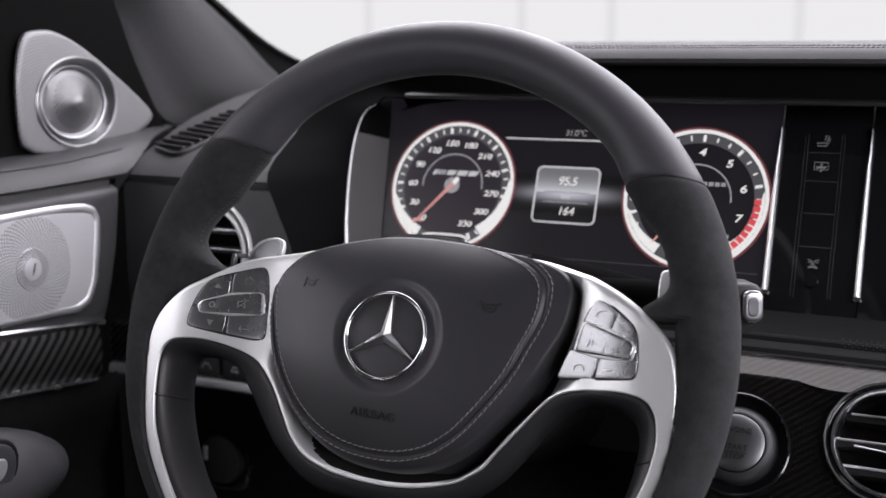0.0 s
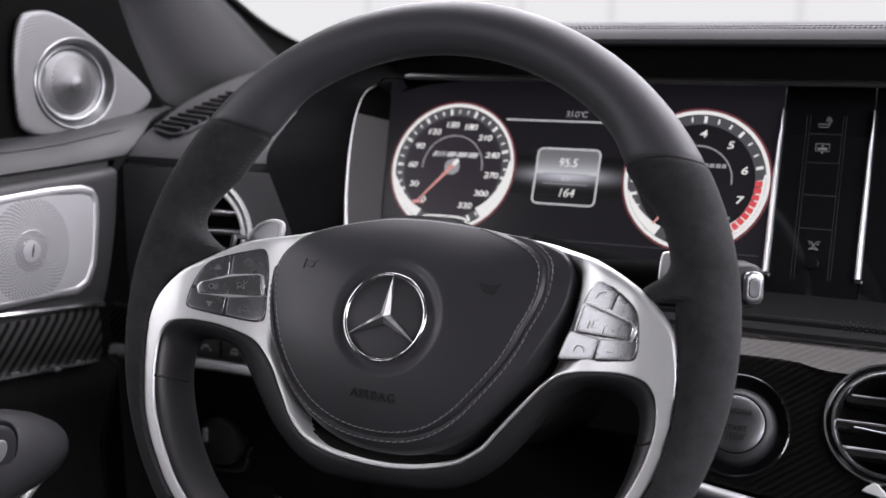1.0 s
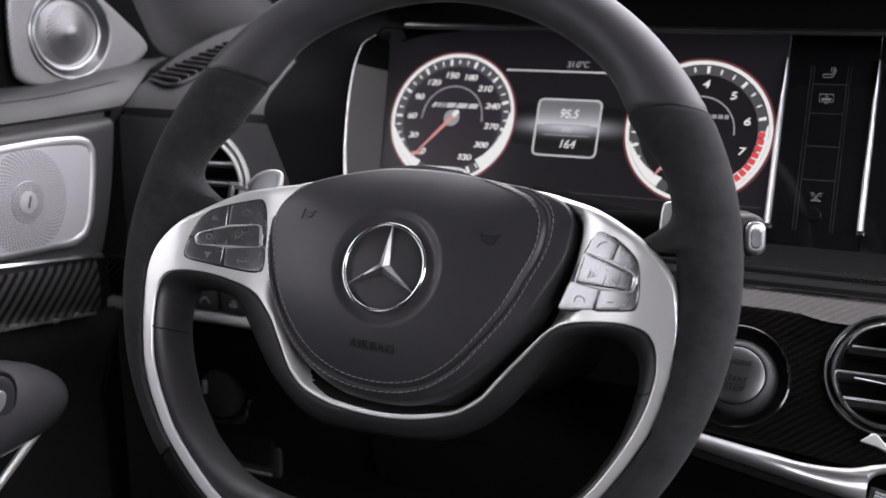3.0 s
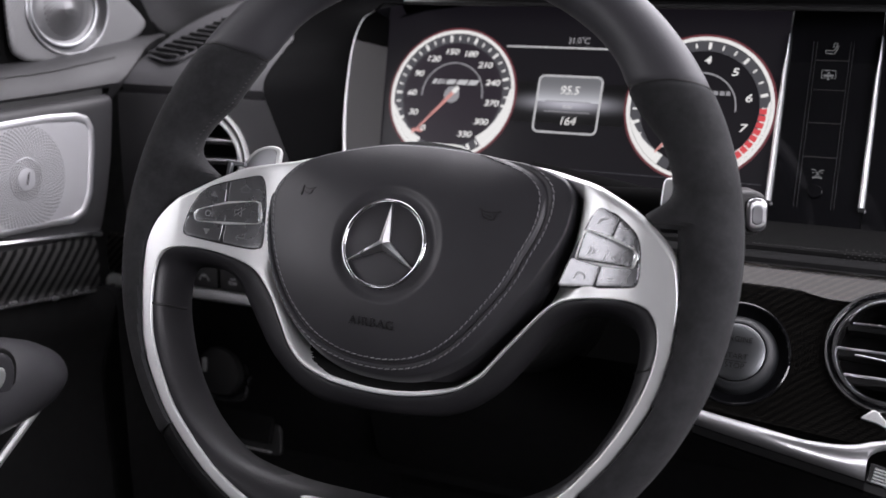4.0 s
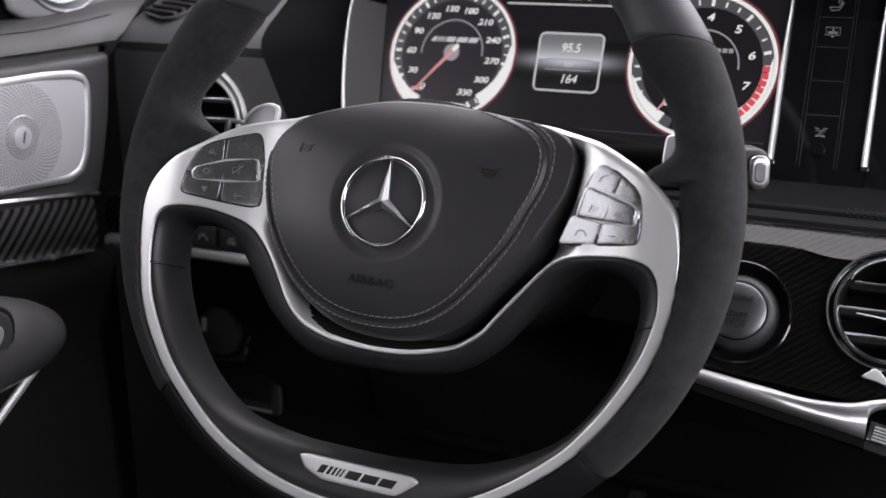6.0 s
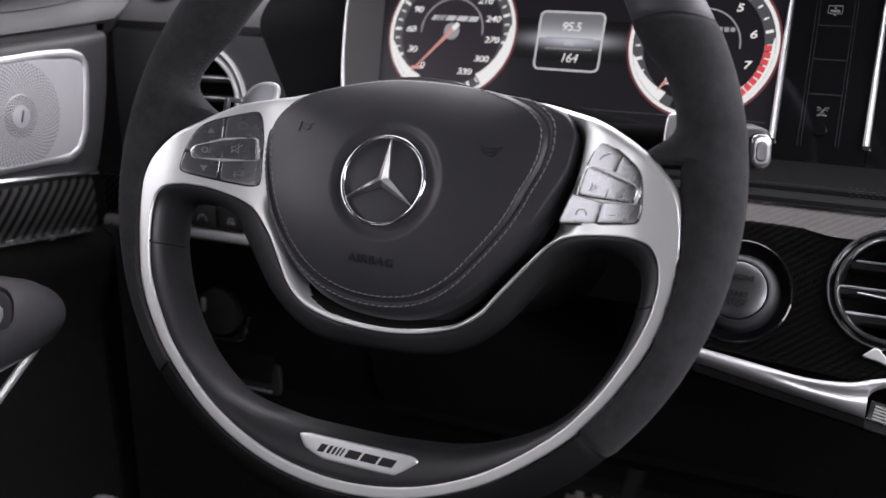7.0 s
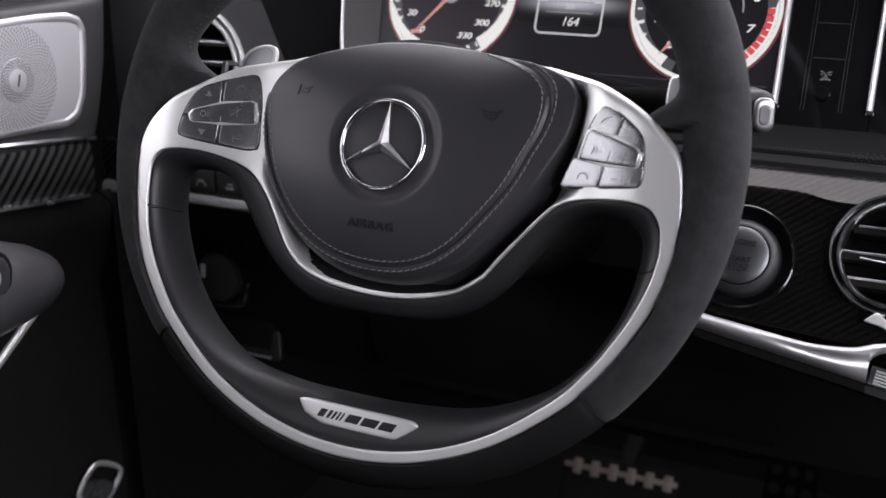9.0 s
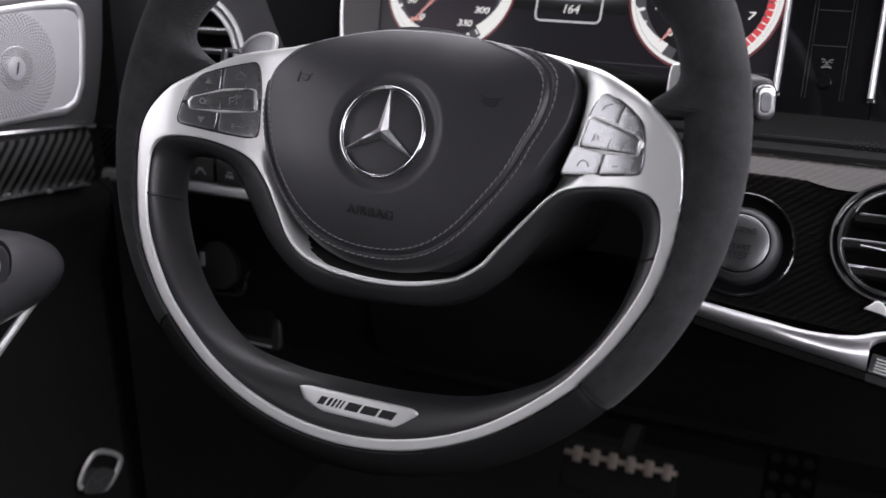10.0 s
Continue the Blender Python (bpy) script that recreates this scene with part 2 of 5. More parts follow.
def mesh_of(name, verts, faces, material, angle=40):
    me = bpy.data.meshes.new(name)
    me.from_pydata([tuple(v) for v in verts], [], faces)
    me.validate()
    bm = bmesh.new()
    bm.from_mesh(me)
    bmesh.ops.remove_doubles(bm, verts=bm.verts, dist=1e-7)
    bmesh.ops.recalc_face_normals(bm, faces=bm.faces)
    bm.to_mesh(me)
    bm.free()
    me.shade_smooth()
    me.set_sharp_from_angle(angle=math.radians(angle))
    me.materials.append(material)
    return me


def part(name, geo, material, parent=None, label="", m=None, angle=40):
    """Links one mesh object, under parent if there is one; m is its pose in its parent."""
    ob = new(name, mesh_of(name, *geo, material, angle))
    if parent is not None:
        ob.parent = parent
    if m is not None:
        ob.matrix_local = m
    if label:
        ob["label"] = label
    return ob


def thing(name, label, category, m=None, group="", kind=""):
    ob = new(name)
    ob.empty_display_size = 0.02
    if m is not None:
        ob.matrix_world = m
    return tagged(ob, label, category, group, kind)


def solid(name, geo, material, label, category, m=None, group="", kind="", angle=40):
    ob = part(name, geo, material, None, "", m, angle)
    return tagged(ob, label, category, group, kind)


def cat(points, n, closed=False):
    """n points on a smooth curve through the given ones, evenly spread."""
    p = np.array(points, float)
    k = len(p)
    out = []
    for i in range(k if closed else k - 1):
        if closed:
            a, b, c, d = p[i - 1], p[i], p[(i + 1) % k], p[(i + 2) % k]
        else:
            b, c = p[i], p[i + 1]
            a = p[i - 1] if i else 2 * b - c
            d = p[i + 2] if i + 2 < k else 2 * c - b
        for s in np.linspace(0, 1, 13)[:-1]:
            out.append(0.5 * (2 * b + (c - a) * s + (2 * a - 5 * b + 4 * c - d) * s * s + (3 * b - 3 * c + d - a) * s ** 3))
    out.append(p[0] if closed else p[-1])
    out = np.array(out)
    run = np.r_[0, np.cumsum(np.linalg.norm(np.diff(out, axis=0), axis=1))]
    want = np.linspace(0, run[-1], n + 1)[:-1] if closed else np.linspace(0, run[-1], n)
    return np.stack([np.interp(want, run, out[:, j]) for j in range(p.shape[1])], 1)


def sheet(rows, wrap_r=False, wrap_c=False, caps=False):
    """Faces over a grid of points, rows by columns."""
    rows = np.asarray(rows, float)
    r, c = rows.shape[:2]
    f = []
    for i in range(r if wrap_r else r - 1):
        for j in range(c if wrap_c else c - 1):
            i2, j2 = (i + 1) % r, (j + 1) % c
            f.append((i * c + j, i * c + j2, i2 * c + j2, i2 * c + j))
    if caps:
        f.append(tuple(range(c)))
        f.append(tuple((r - 1) * c + j for j in range(c - 1, -1, -1)))
    return rows.reshape(-1, 3), f


def join(*geos):
    v, f = [], []
    for gv, gf in geos:
        k = len(v)
        v.extend(tuple(p) for p in gv)
        f.extend(tuple(i + k for i in q) for q in gf)
    return v, f


def moved(geo, m):
    return [tuple(m @ Vector(p)) for p in geo[0]], geo[1]


def box(lo, hi, bevel=0.0, seg=2):
    bm = bmesh.new()
    bmesh.ops.create_cube(bm, size=1)
    lo, hi = Vector(lo), Vector(hi)
    for v in bm.verts:
        v.co = Vector(((lo[i] + hi[i]) / 2 + v.co[i] * (hi[i] - lo[i]) for i in range(3)))
    if bevel:
        bmesh.ops.bevel(bm, geom=bm.edges[:], offset=bevel, segments=seg, profile=0.6, affect="EDGES")
    geo = [tuple(v.co) for v in bm.verts], [tuple(v.index for v in f.verts) for f in bm.faces]
    bm.free()
    return geo


def lathe(profile, seg=48, a0=0.0, a1=math.tau, sx=1.0, sy=1.0):
    """A profile of (radius, height) turned about z."""
    full = abs(a1 - a0 - math.tau) < 1e-6
    ang = np.linspace(a0, a1, seg, endpoint=not full)
    rows = [[(r * math.cos(a) * sx, r * math.sin(a) * sy, z) for r, z in profile] for a in ang]
    return sheet(rows, wrap_r=full)


def tube(path, ra, rb=None, up=(0, 0, 1), seg=12, closed=False, taper=None):
    """A round or oval bar along a path; rb is its half-height along up."""
    p = np.array(path, float)
    rb = rb or ra
    tang = np.gradient(p, axis=0)
    if closed:
        tang = np.roll(p, -1, 0) - np.roll(p, 1, 0)
    rows = []
    for i, (q, t) in enumerate(zip(p, tang)):
        t = t / np.linalg.norm(t)
        n = np.array(up, float)
        n = n - t * (n @ t)
        n /= np.linalg.norm(n)
        s = np.cross(t, n)
        k = taper(i / (len(p) - 1)) if taper else 1.0
        rows.append([q + k * (ra * math.cos(a) * s + rb * math.sin(a) * n) for a in np.linspace(0, math.tau, seg, endpoint=False)])
    return sheet(rows, wrap_r=closed, wrap_c=True, caps=not closed)


def plate(outline, surface=None, lift=0.0, thick=0.003, edge=0.001, rings=5):
    """A solid slab with the given outline (x, y) and a rounded rim, laid on surface(x, y)."""
    o = np.array(outline, float)
    c = o.mean(0)
    h = surface or (lambda x, y: 0.0)
    d = o - c
    size = np.linalg.norm(d, axis=1).mean()
    e = edge / size
    levels = [(s, 0.0) for s in np.linspace(0.001, 1 - 2.2 * e, rings)]
    levels += [(1 - e * 1.2, -edge * 0.12), (1 - e * 0.45, -edge * 0.45), (1.0, -edge), (1.0, -thick)]
    rows = []
    for s, z in levels:
        rows.append([(x, y, h(x, y) + lift + z) for x, y in c + d * s])
    v, f = sheet(rows, wrap_c=True)
    n = len(o)
    f.append(tuple(range(n)))
    f.append(tuple((len(levels) - 1) * n + j for j in range(n)))
    return v, f


def rounded(w, h, r, n=6, cx=0.0, cy=0.0):
    out = []
    for sx, sy, a in ((1, 1, 0), (-1, 1, 90), (-1, -1, 180), (1, -1, 270)):
        for k in range(n + 1):
            t = math.radians(a + 90 * k / n)
            out.append((cx + sx * (w / 2 - r) + r * math.cos(t), cy + sy * (h / 2 - r) + r * math.sin(t)))
    return out


def text(s, size, material, parent, m, name="lettering", depth=0.0002, spread=1.0, label="", shear=0.0, bold=0.0):
    c = bpy.data.curves.new(name, "FONT")
    c.offset = bold
    c.body, c.size, c.extrude, c.align_x, c.align_y, c.space_character, c.shear = s, size, depth, "CENTER", "CENTER", spread, shear
    tmp = bpy.data.objects.new(name, c)
    scene.collection.objects.link(tmp)
    me = bpy.data.meshes.new_from_object(tmp.evaluated_get(bpy.context.evaluated_depsgraph_get()))
    bpy.data.objects.remove(tmp)
    bpy.data.curves.remove(c)
    me.name = name
    me.materials.clear()
    me.materials.append(material)
    ob = new(name, me)
    ob.parent = parent
    ob.matrix_local = m
    if label:
        ob["label"] = label
    return ob


def strip2d(path, w):
    """A flat band of width w along a 2D path, as an outline."""
    p = np.array(path, float)
    t = np.gradient(p, axis=0)
    t /= np.linalg.norm(t, axis=1)[:, None]
    n = np.stack([-t[:, 1], t[:, 0]], 1) * w / 2
    return p + n, p - n


def band(path, w, z0, z1):
    """A flat raised band of width w along a 2D path."""
    a, b = strip2d(path, w)
    rows = [[(*p, z0), (*p, z1), (*q, z1), (*q, z0)] for p, q in zip(a, b)]
    return sheet(rows, wrap_c=True, caps=True)


def at(x, y, z=0.0, turn=0.0):
    return pose(x, y, z, 0, 0, turn)


MM = 0.001


def mm(rows):
    return np.array(rows, float) * MM


# ---- setting: the car's shell round the camera ----


def wall(name, lo, hi, material, label, bevel=0.0):
    return solid(name, box(lo, hi, bevel), material, label, "car body", kind="structure")


wall("floor", (-0.75, -1.6, -0.66), (1.25, 1.0, -0.62), CARPET, "black carpeted car floor in deep shade")
wall("ground", (-60, -60, -0.95), (60, 60, -0.93), plain("studio_floor", (0.55, 0.55, 0.55), 0.4, 2), "pale grey studio floor under the car")
# wall and joints emit their own white in place of light falling on them
STUDIO = glow("studio_wall_glow", (0.985, 0.97, 1.0), 0.735)
STUDIO_JOINT = glow("studio_joint_glow", (0.97, 0.955, 0.99), 0.665)
studio = thing("backdrop", "white panelled studio wall, glowing in place of studio light", "studio wall", kind="structure")
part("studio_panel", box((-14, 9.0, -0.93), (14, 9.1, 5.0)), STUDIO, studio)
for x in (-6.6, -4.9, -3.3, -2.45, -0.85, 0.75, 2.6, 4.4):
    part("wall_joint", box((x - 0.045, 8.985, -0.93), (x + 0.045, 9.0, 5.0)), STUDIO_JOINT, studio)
wall("wall_firewall", (-0.75, 0.80, -0.62), (1.25, 0.84, 0.10), CARPET, "black carpeted bulkhead ahead of the pedals")
wall("wall_rear", (-0.62, -1.66, -0.62), (1.18, -1.60, 0.47), plain("dark_rear_trim", (0.06, 0.06, 0.06), 0.8, 20), "dark rear trim of the cabin")
wall("wall_door_far", (1.12, -1.6, -0.62), (1.20, 0.9, 0.12), DOOR_LEATHER, "black leather passenger door panel", 0.01)
wall("ceiling", (-0.55, -1.60, 0.46), (1.12, 0.10, 0.49), ROOFCLOTH, "dark headliner of the car roof", 0.008)
wall("wall_side_near", (-0.52, 0.10, -0.62), (-0.40, 0.90, 0.085), RUBBER, "dark body side ahead of the driver's door")
wall("wall_cowl_near", (-0.52, 0.33, 0.02), (-0.435, 0.90, 0.125), RUBBER, "dark scuttle end beside the windscreen pillar")
wall("ceiling_rail_near", (-0.58, -1.6, 0.40), (-0.42, 0.16, 0.47), ROOFCLOTH, "dark roof rail over the driver's door", 0.01)
wall("ceiling_rail_far", (0.99, -1.6, 0.40), (1.16, 0.16, 0.47), ROOFCLOTH, "dark roof rail over the passenger's door", 0.01)
for y in (-0.82,):
    wall("trim_pillar_near", (-0.58, y, 0.05), (-0.46, y + 0.14, 0.46), ROOFCLOTH, "dark middle pillar beside the driver", 0.01)
    wall("trim_pillar_far", (1.04, y, 0.05), (1.16, y + 0.14, 0.46), ROOFCLOTH, "dark middle pillar beside the passenger", 0.01)

# ---- steering wheel ----
WHEEL = frame_of((0, 0, 0), (0.99975, -0.00805, -0.02082), (0.02232, 0.36050, 0.93249))
wheel = thing("steering_wheel", "three-spoke steering wheel in black leather, suede and satin silver", "steering wheel", WHEEL)
RC = (0.003, 0.002)


def soft(x):
    x = min(max(x, 0.0), 1.0)
    return x * x * (3 - 2 * x)


# airbag cover's outline
OUTLINE = [(3.4, 63.4), (21.8, 63.1), (38, 61.6), (58.5, 58.2), (77.5, 55.0), (91.5, 50.4), (97.3, 46.4), (100.6, 41.3), (101.8, 36.0), (102, 30.0), (101, 20.5), (98.2, 9.4), (94, -1.5), (88.8, -12.2), (81.5, -24), (70, -40), (56.5, -55.5), (40, -67.5), (21, -74.5), (0, -76.5),
           (-21.6, -74.5), (-41.2, -67.5), (-58.2, -55.5), (-71.5, -40), (-82, -22), (-88.8, -4), (-92, 11), (-92.4, 22), (-88.8, 31), (-80.9, 39), (-72.2, 44.7), (-53, 52.6), (-36.8, 58.0), (-19.3, 62)]
COVER = cat(mm(OUTLINE), 160, closed=True)
COVER_A = np.arctan2(COVER[:, 1], COVER[:, 0])
COVER_R = np.hypot(COVER[:, 0], COVER[:, 1])
_o = np.argsort(COVER_A)
COVER_A, COVER_R = COVER_A[_o], COVER_R[_o]


def spoke(u, v):
    """Depth of the dished spokes: level with the rim outside, falling towards the hub."""
    d = math.hypot(u, v) - np.interp(math.atan2(v, u), COVER_A, COVER_R, period=math.tau)
    n = 0.001 - 0.014 * soft((0.150 - abs(u)) / 0.066)
    if u > 0:
        n -= 0.009 * soft((0.0058 - d) / 0.005) * soft((v + 0.034) / 0.018) * (1 - soft((v - 0.036) / 0.014))
    k = soft((math.hypot(u, v) - 0.135) / 0.022)
    return n * (1 - k) + 0.001 * k


# the metal frame: a closed band, each row its inner and its outer edge and how far it dips beside the hub
FRAME = [(-146, -69, -152.6, -70, 0), (-149.5, -54, -157, -53, 0), (-151, -41, -159.5, -39.5, 0), (-151, -32, -160.9, -25.8, 0), (-149.5, -27, -160.6, -16.5, 0), (-146.5, -23.3, -157.9, -6.9, 0),
         (-143, -21.3, -153, 1.3, 0), (-136.6, -19.7, -145.6, 9.8, 0), (-129, -18.9, -135.3, 17.3, 0), (-118, -19, -121.6, 26.4, 0), (-107, -20.6, -108.1, 34.2, 0), (-97, -23, -93.5, 38.8, 0),
         (-89, -26.6, -77.2, 42.3, 0), (-82, -32.6, -60, 45, 0.1), (-74.5, -41, -45, 30, 0.6), (-66, -53.5, -40, -10, 0.8), (-57, -66.5, -38, -38, 1), (-45.6, -75.8, -30, -50, 1), (-30.6, -80.7, -19, -56, 1), (-19.1, -82.5, -12, -58, 1), (-0.8, -83.4, -0, -58, 1), (16.7, -82.5, 10, -58, 1), (33.5, -79.5, 21, -56, 1), (49.4, -74.3, 31, -52, 1), (56.9, -69.9, 35, -49, 1), (64.1, -64.0, 40, -45, 1),
         (66.2, -61.7, 42, -30, 1), (73, -51.6, 45, -10, 1), (83.3, -37.5, 48, 34, 1), (88.5, -30.5, 49, 57, 1.3), (93, -25, 64, 57.6, 1.2), (98, -20.2, 80, 55.6, 0.95), (104.1, -16.6, 96, 51.6, 0.45),
         (112.6, -14.3, 113, 46.6, 0), (124, -12.8, 128.5, 39.6, 0), (135, -12, 140.3, 32.8, 0), (142, -12.2, 149, 25.9, 0), (147.5, -13.1, 156.6, 18.7, 0), (151.2, -14.6, 161.7, 10.6, 0),
         (154, -17.2, 164.4, -0.2, 0), (156.6, -21.5, 166, -12.3, 0), (158.2, -28, 166.4, -24.7, 0), (158.7, -38, 166, -37, 0)]
RING = []
for a in (341, 334, 325, 315, 300, 285, 270, 255, 240, 225, 216, 209):
    k = min(1.0, max(0.0, min(a - 204, 344 - a)) / 25)
    ca, sa = math.cos(math.radians(a)), math.sin(math.radians(a))
    ro, ri = 170.0 + 0.4 * k, 162.8 + 1.6 * k
    RING.append((1.5 + ri * ca, -1.6 + ri * sa, 1.5 + ro * ca, -1.6 + ro * sa, 0))


BAND = cat(np.array(FRAME + RING), 560, closed=True)
_x, _y = BAND[:, 2] * MM - RC[0], BAND[:, 3] * MM - RC[1]
_a, _r = np.degrees(np.arctan2(_y, _x)) % 360, np.hypot(_x, _y)
_a = np.where(_a < 90, _a + 360, _a)
_keep = (_r > 0.123) & (_a > 160)
CLIP = np.stack([_a[_keep], 1000 * _r[_keep] - 0.1], 1)
CLIP = CLIP[np.argsort(CLIP[:, 0])]


def seam_angle(a, r):
    """The rim's upper seams are cut level, its lower ones straight across."""
    if abs(a - 32.5) < 0.3:
        return math.degrees(math.asin(0.1005 / r)) + (a - 32.5)
    if abs(a - 147.3) < 0.3:
        return 180 - math.degrees(math.asin(0.1045 / r)) + (a - 147.3)
    return a


# how far the rim's inner side swells: thumb rests at the seams, webs where the spokes join, by angle in millimetres
SWELL = ((10, 23), (12, 22), (13.4, 15), (14.5, 8), (15.7, 3), (17.2, 0.8), (20, 0), (24, 0), (27, 0.6), (29.9, 3), (33.6, 5.4), (38.5, 5.6), (41.7, 4.0), (44.8, 2), (49, 0.6), (54, 0),
         (125, 0), (128, 1.2), (131, 3.2), (135.3, 6.2), (141.7, 8.0), (146.9, 8.9), (151.6, 9.2), (155.5, 5.2), (158.3, 2.6), (161.8, 0), (163.4, 0), (164.8, 1.5), (166, 5), (167.2, 12), (168.2, 20), (169, 28), (170, 27), (171.3, 24.5), (173.6, 18), (178, 5), (184, 0))


def swell(a):
    x, y = zip(*SWELL)
    return 0.001 * float(np.interp(a, x, y, 0.0, 0.0))


def rim_piece(a0, a1, grow=0.0):
    """A stretch of the rim between two angles, swollen where the thumbs rest."""
    rows = []
    n = max(8, int(abs(a1 - a0) / 0.6))
    for i, a in enumerate(np.linspace(a0, a1, n)):
        d = min(i, n - 1 - i)
        k = (0.94, 0.988, 1.0)[min(d, 2)]
        ring = []
        for p in np.linspace(0, math.tau, 64, endpoint=False):
            r = 0.1732 + (0.0158 + grow) * k * math.cos(p)
            b0, b1 = seam_angle(a0, r), seam_angle(a1, r)
            here = b0 + (b1 - b0) * i / (n - 1)
            t = math.radians(here)
            if math.cos(p) < 0:
                r -= k * swell(here) * (-math.cos(p))
            nn = -0.013 + (0.0165 + grow) * k * math.sin(p)
            lim = 0.001 * np.interp(here + 360 if here < 90 else here, CLIP[:, 0], CLIP[:, 1], 100, 100)
            if r < lim:
                r, nn = lim, min(nn, -0.004)
            ring.append((RC[0] + r * math.cos(t), RC[1] + r * math.sin(t), nn))
        rows.append(ring)
    return sheet(rows, wrap_c=True, caps=True)


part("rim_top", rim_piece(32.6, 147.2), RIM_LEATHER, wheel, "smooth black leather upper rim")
part("rim_grip", rim_piece(147.4, 226, 0.0006), SUEDE, wheel, "black suede rim grip")
part("rim_grip", rim_piece(-41, 32.4, 0.0006), SUEDE, wheel, "black suede rim grip")
part("rim_bottom", rim_piece(226.2, 318.8), SHADED_RIM_LEATHER, wheel, "black leather lower rim, shade put into its colour")


def seam(a):
    pts = []
    lim = 0.001 * np.interp(a + 360 if a < 0 else a, CLIP[:, 0], CLIP[:, 1], 100, 100)
    whole = lim < 0.15
    for p in np.linspace(-math.pi, math.pi, 40, endpoint=False):
        r, n = 0.1732 + 0.0156 * math.cos(p), -0.013 + 0.0162 * math.sin(p)
        if r < lim:
            continue
        t = math.radians(seam_angle(a, r))
        if math.cos(p) < 0:
            r -= swell(math.degrees(t)) * (-math.cos(p))
        pts.append((RC[0] + r * math.cos(t), RC[1] + r * math.sin(t), n))
    return tube(pts, 0.0004, closed=whole, up=(0.1, 0.2, 1), seg=6)


for a in (147.3, 32.5, 226.1, -41.1):
    part("rim_seam", seam(a), EMBOSS, wheel, "dark sewn seam")


def inner_stitches(a0, a1):
    """Small slanted stitches along the inside of the rim."""
    out = []
    for a in np.arange(a0, a1, 1.15):
        pts = []
        for da, p in ((0, 196), (0.55, 184)):
            q = math.radians(p)
            r = 0.1732 + 0.0164 * math.cos(q) - swell(a + da)
            t = math.radians(a + da)
            pts.append((RC[0] + r * math.cos(t), RC[1] + r * math.sin(t), -0.013 + 0.0172 * math.sin(q) + 0.004))
        out.append(tube(pts, 0.0003, seg=5, up=(0.3, 0.2, 1)))
    return join(*out)


tagged(part("stitching", inner_stitches(138, 166), EMBOSS, wheel, "black stitches along the inside of the rim"), kind="stuff")


# how wide the metal shows along the foot of the cover, by the place of its inner edge; past it lies a dark bed
SHOWN = ((-72, 60), (-69, 24), (-64, 16), (-56, 9.5), (-45, 5.6), (-30, 3.6), (0, 3.0), (40, 2.8), (66, 2.8), (83, 3.4), (86, 6), (89, 12), (92, 60))


def metal_frame():
    rows, dark = [], []
    for x0, y0, x1, y1, dip in BAND:
        p, q = np.array((x0, y0)) * MM, np.array((x1, y1)) * MM
        size = np.linalg.norm(q - p)
        roll = 0.0006 + 0.0034 * soft((size - 0.010) / 0.03)
        shown = MM * np.interp(x0, *zip(*SHOWN)) if y0 > -90 and dip > 0.05 else 1.0
        row = []
        fine = np.linspace(0.0026, 0.024, 36) if size > 0.03 else np.linspace(0.0026, size - 0.0030, 36)
        if shown < 0.024:
            fine[np.argmin(np.abs(fine - shown))] = shown
        run = [0.0, 0.0, 0.00025, 0.0006, 0.0011, 0.0018, *fine, *np.linspace(fine[-1] + 0.0001, size - 0.0026, 10), size - 0.0018, size - 0.0011, size - 0.0006, size - 0.00025, size, size]
        for i, d in enumerate(run):
            x, y = p + (q - p) * d / size
            n = spoke(x, y) - 0.0006 * (1 - min(1.0, d / 0.0006)) ** 2
            n -= 0.8 * roll * (1 - min(1.0, (size - d) / max(roll, 0.0008))) ** 2
            k = soft((x0 - 30) / 25)
            n -= 0.016 * dip * soft((d - 0.0022 + 0.0014 * k) / (0.0110 - 0.004 * k))
            n -= 0.006 if i in (0, len(run) - 1) else 0
            row.append((x, y, n))
        rows.append(row)
        dark.append([shown <= d < (size - 0.016 if x0 > 80 else 1.0) for d in run])
    v, f = sheet(rows, wrap_r=True)
    w = len(rows[0])
    bed = [all(dark[i // w][i % w] for i in q) for q in f]
    return (v, [q for q, k in zip(f, bed) if not k]), (v, [q for q, k in zip(f, bed) if k])


FRAME_METAL, FRAME_BED = metal_frame()
part("hub_surround", FRAME_BED, RUBBER, wheel, "black bed between the cover and the metal frame")
part("spoke_frame", FRAME_METAL, SILVER, wheel, "satin silver spoke frame running on round the lower rim")

LIN_O = [(-153, -45), (-148, -70), (-134, -97), (-115, -118), (-88, -139), (-54, -155), (-10, -163), (40, -159), (80, -144), (112, -122), (135, -97), (150, -68), (157, -40), (156, -24), (146, -15.5),
         (122, -14), (100, -19), (87, -34), (72, -55), (54, -75), (28, -83), (-14, -86), (-44, -82), (-62, -67), (-77, -51), (-93, -33), (-108, -25), (-128, -21.5), (-148, -24.5)]
LIN_I = [(-142.5, -55), (-134, -76), (-119.5, -101), (-99, -121.5), (-74, -134.5), (-40, -140), (-10, -140.5), (30, -139), (70, -133), (102, -119), (124, -101), (140, -73), (146, -45.5), (144.5, -29), (134, -22),
         (115, -21.5), (99, -33), (88, -50), (74, -69), (55, -84), (30, -92), (-14, -95), (-44, -92), (-70, -76), (-86, -59), (-98, -44), (-106, -33), (-124, -28.5), (-142, -33)]


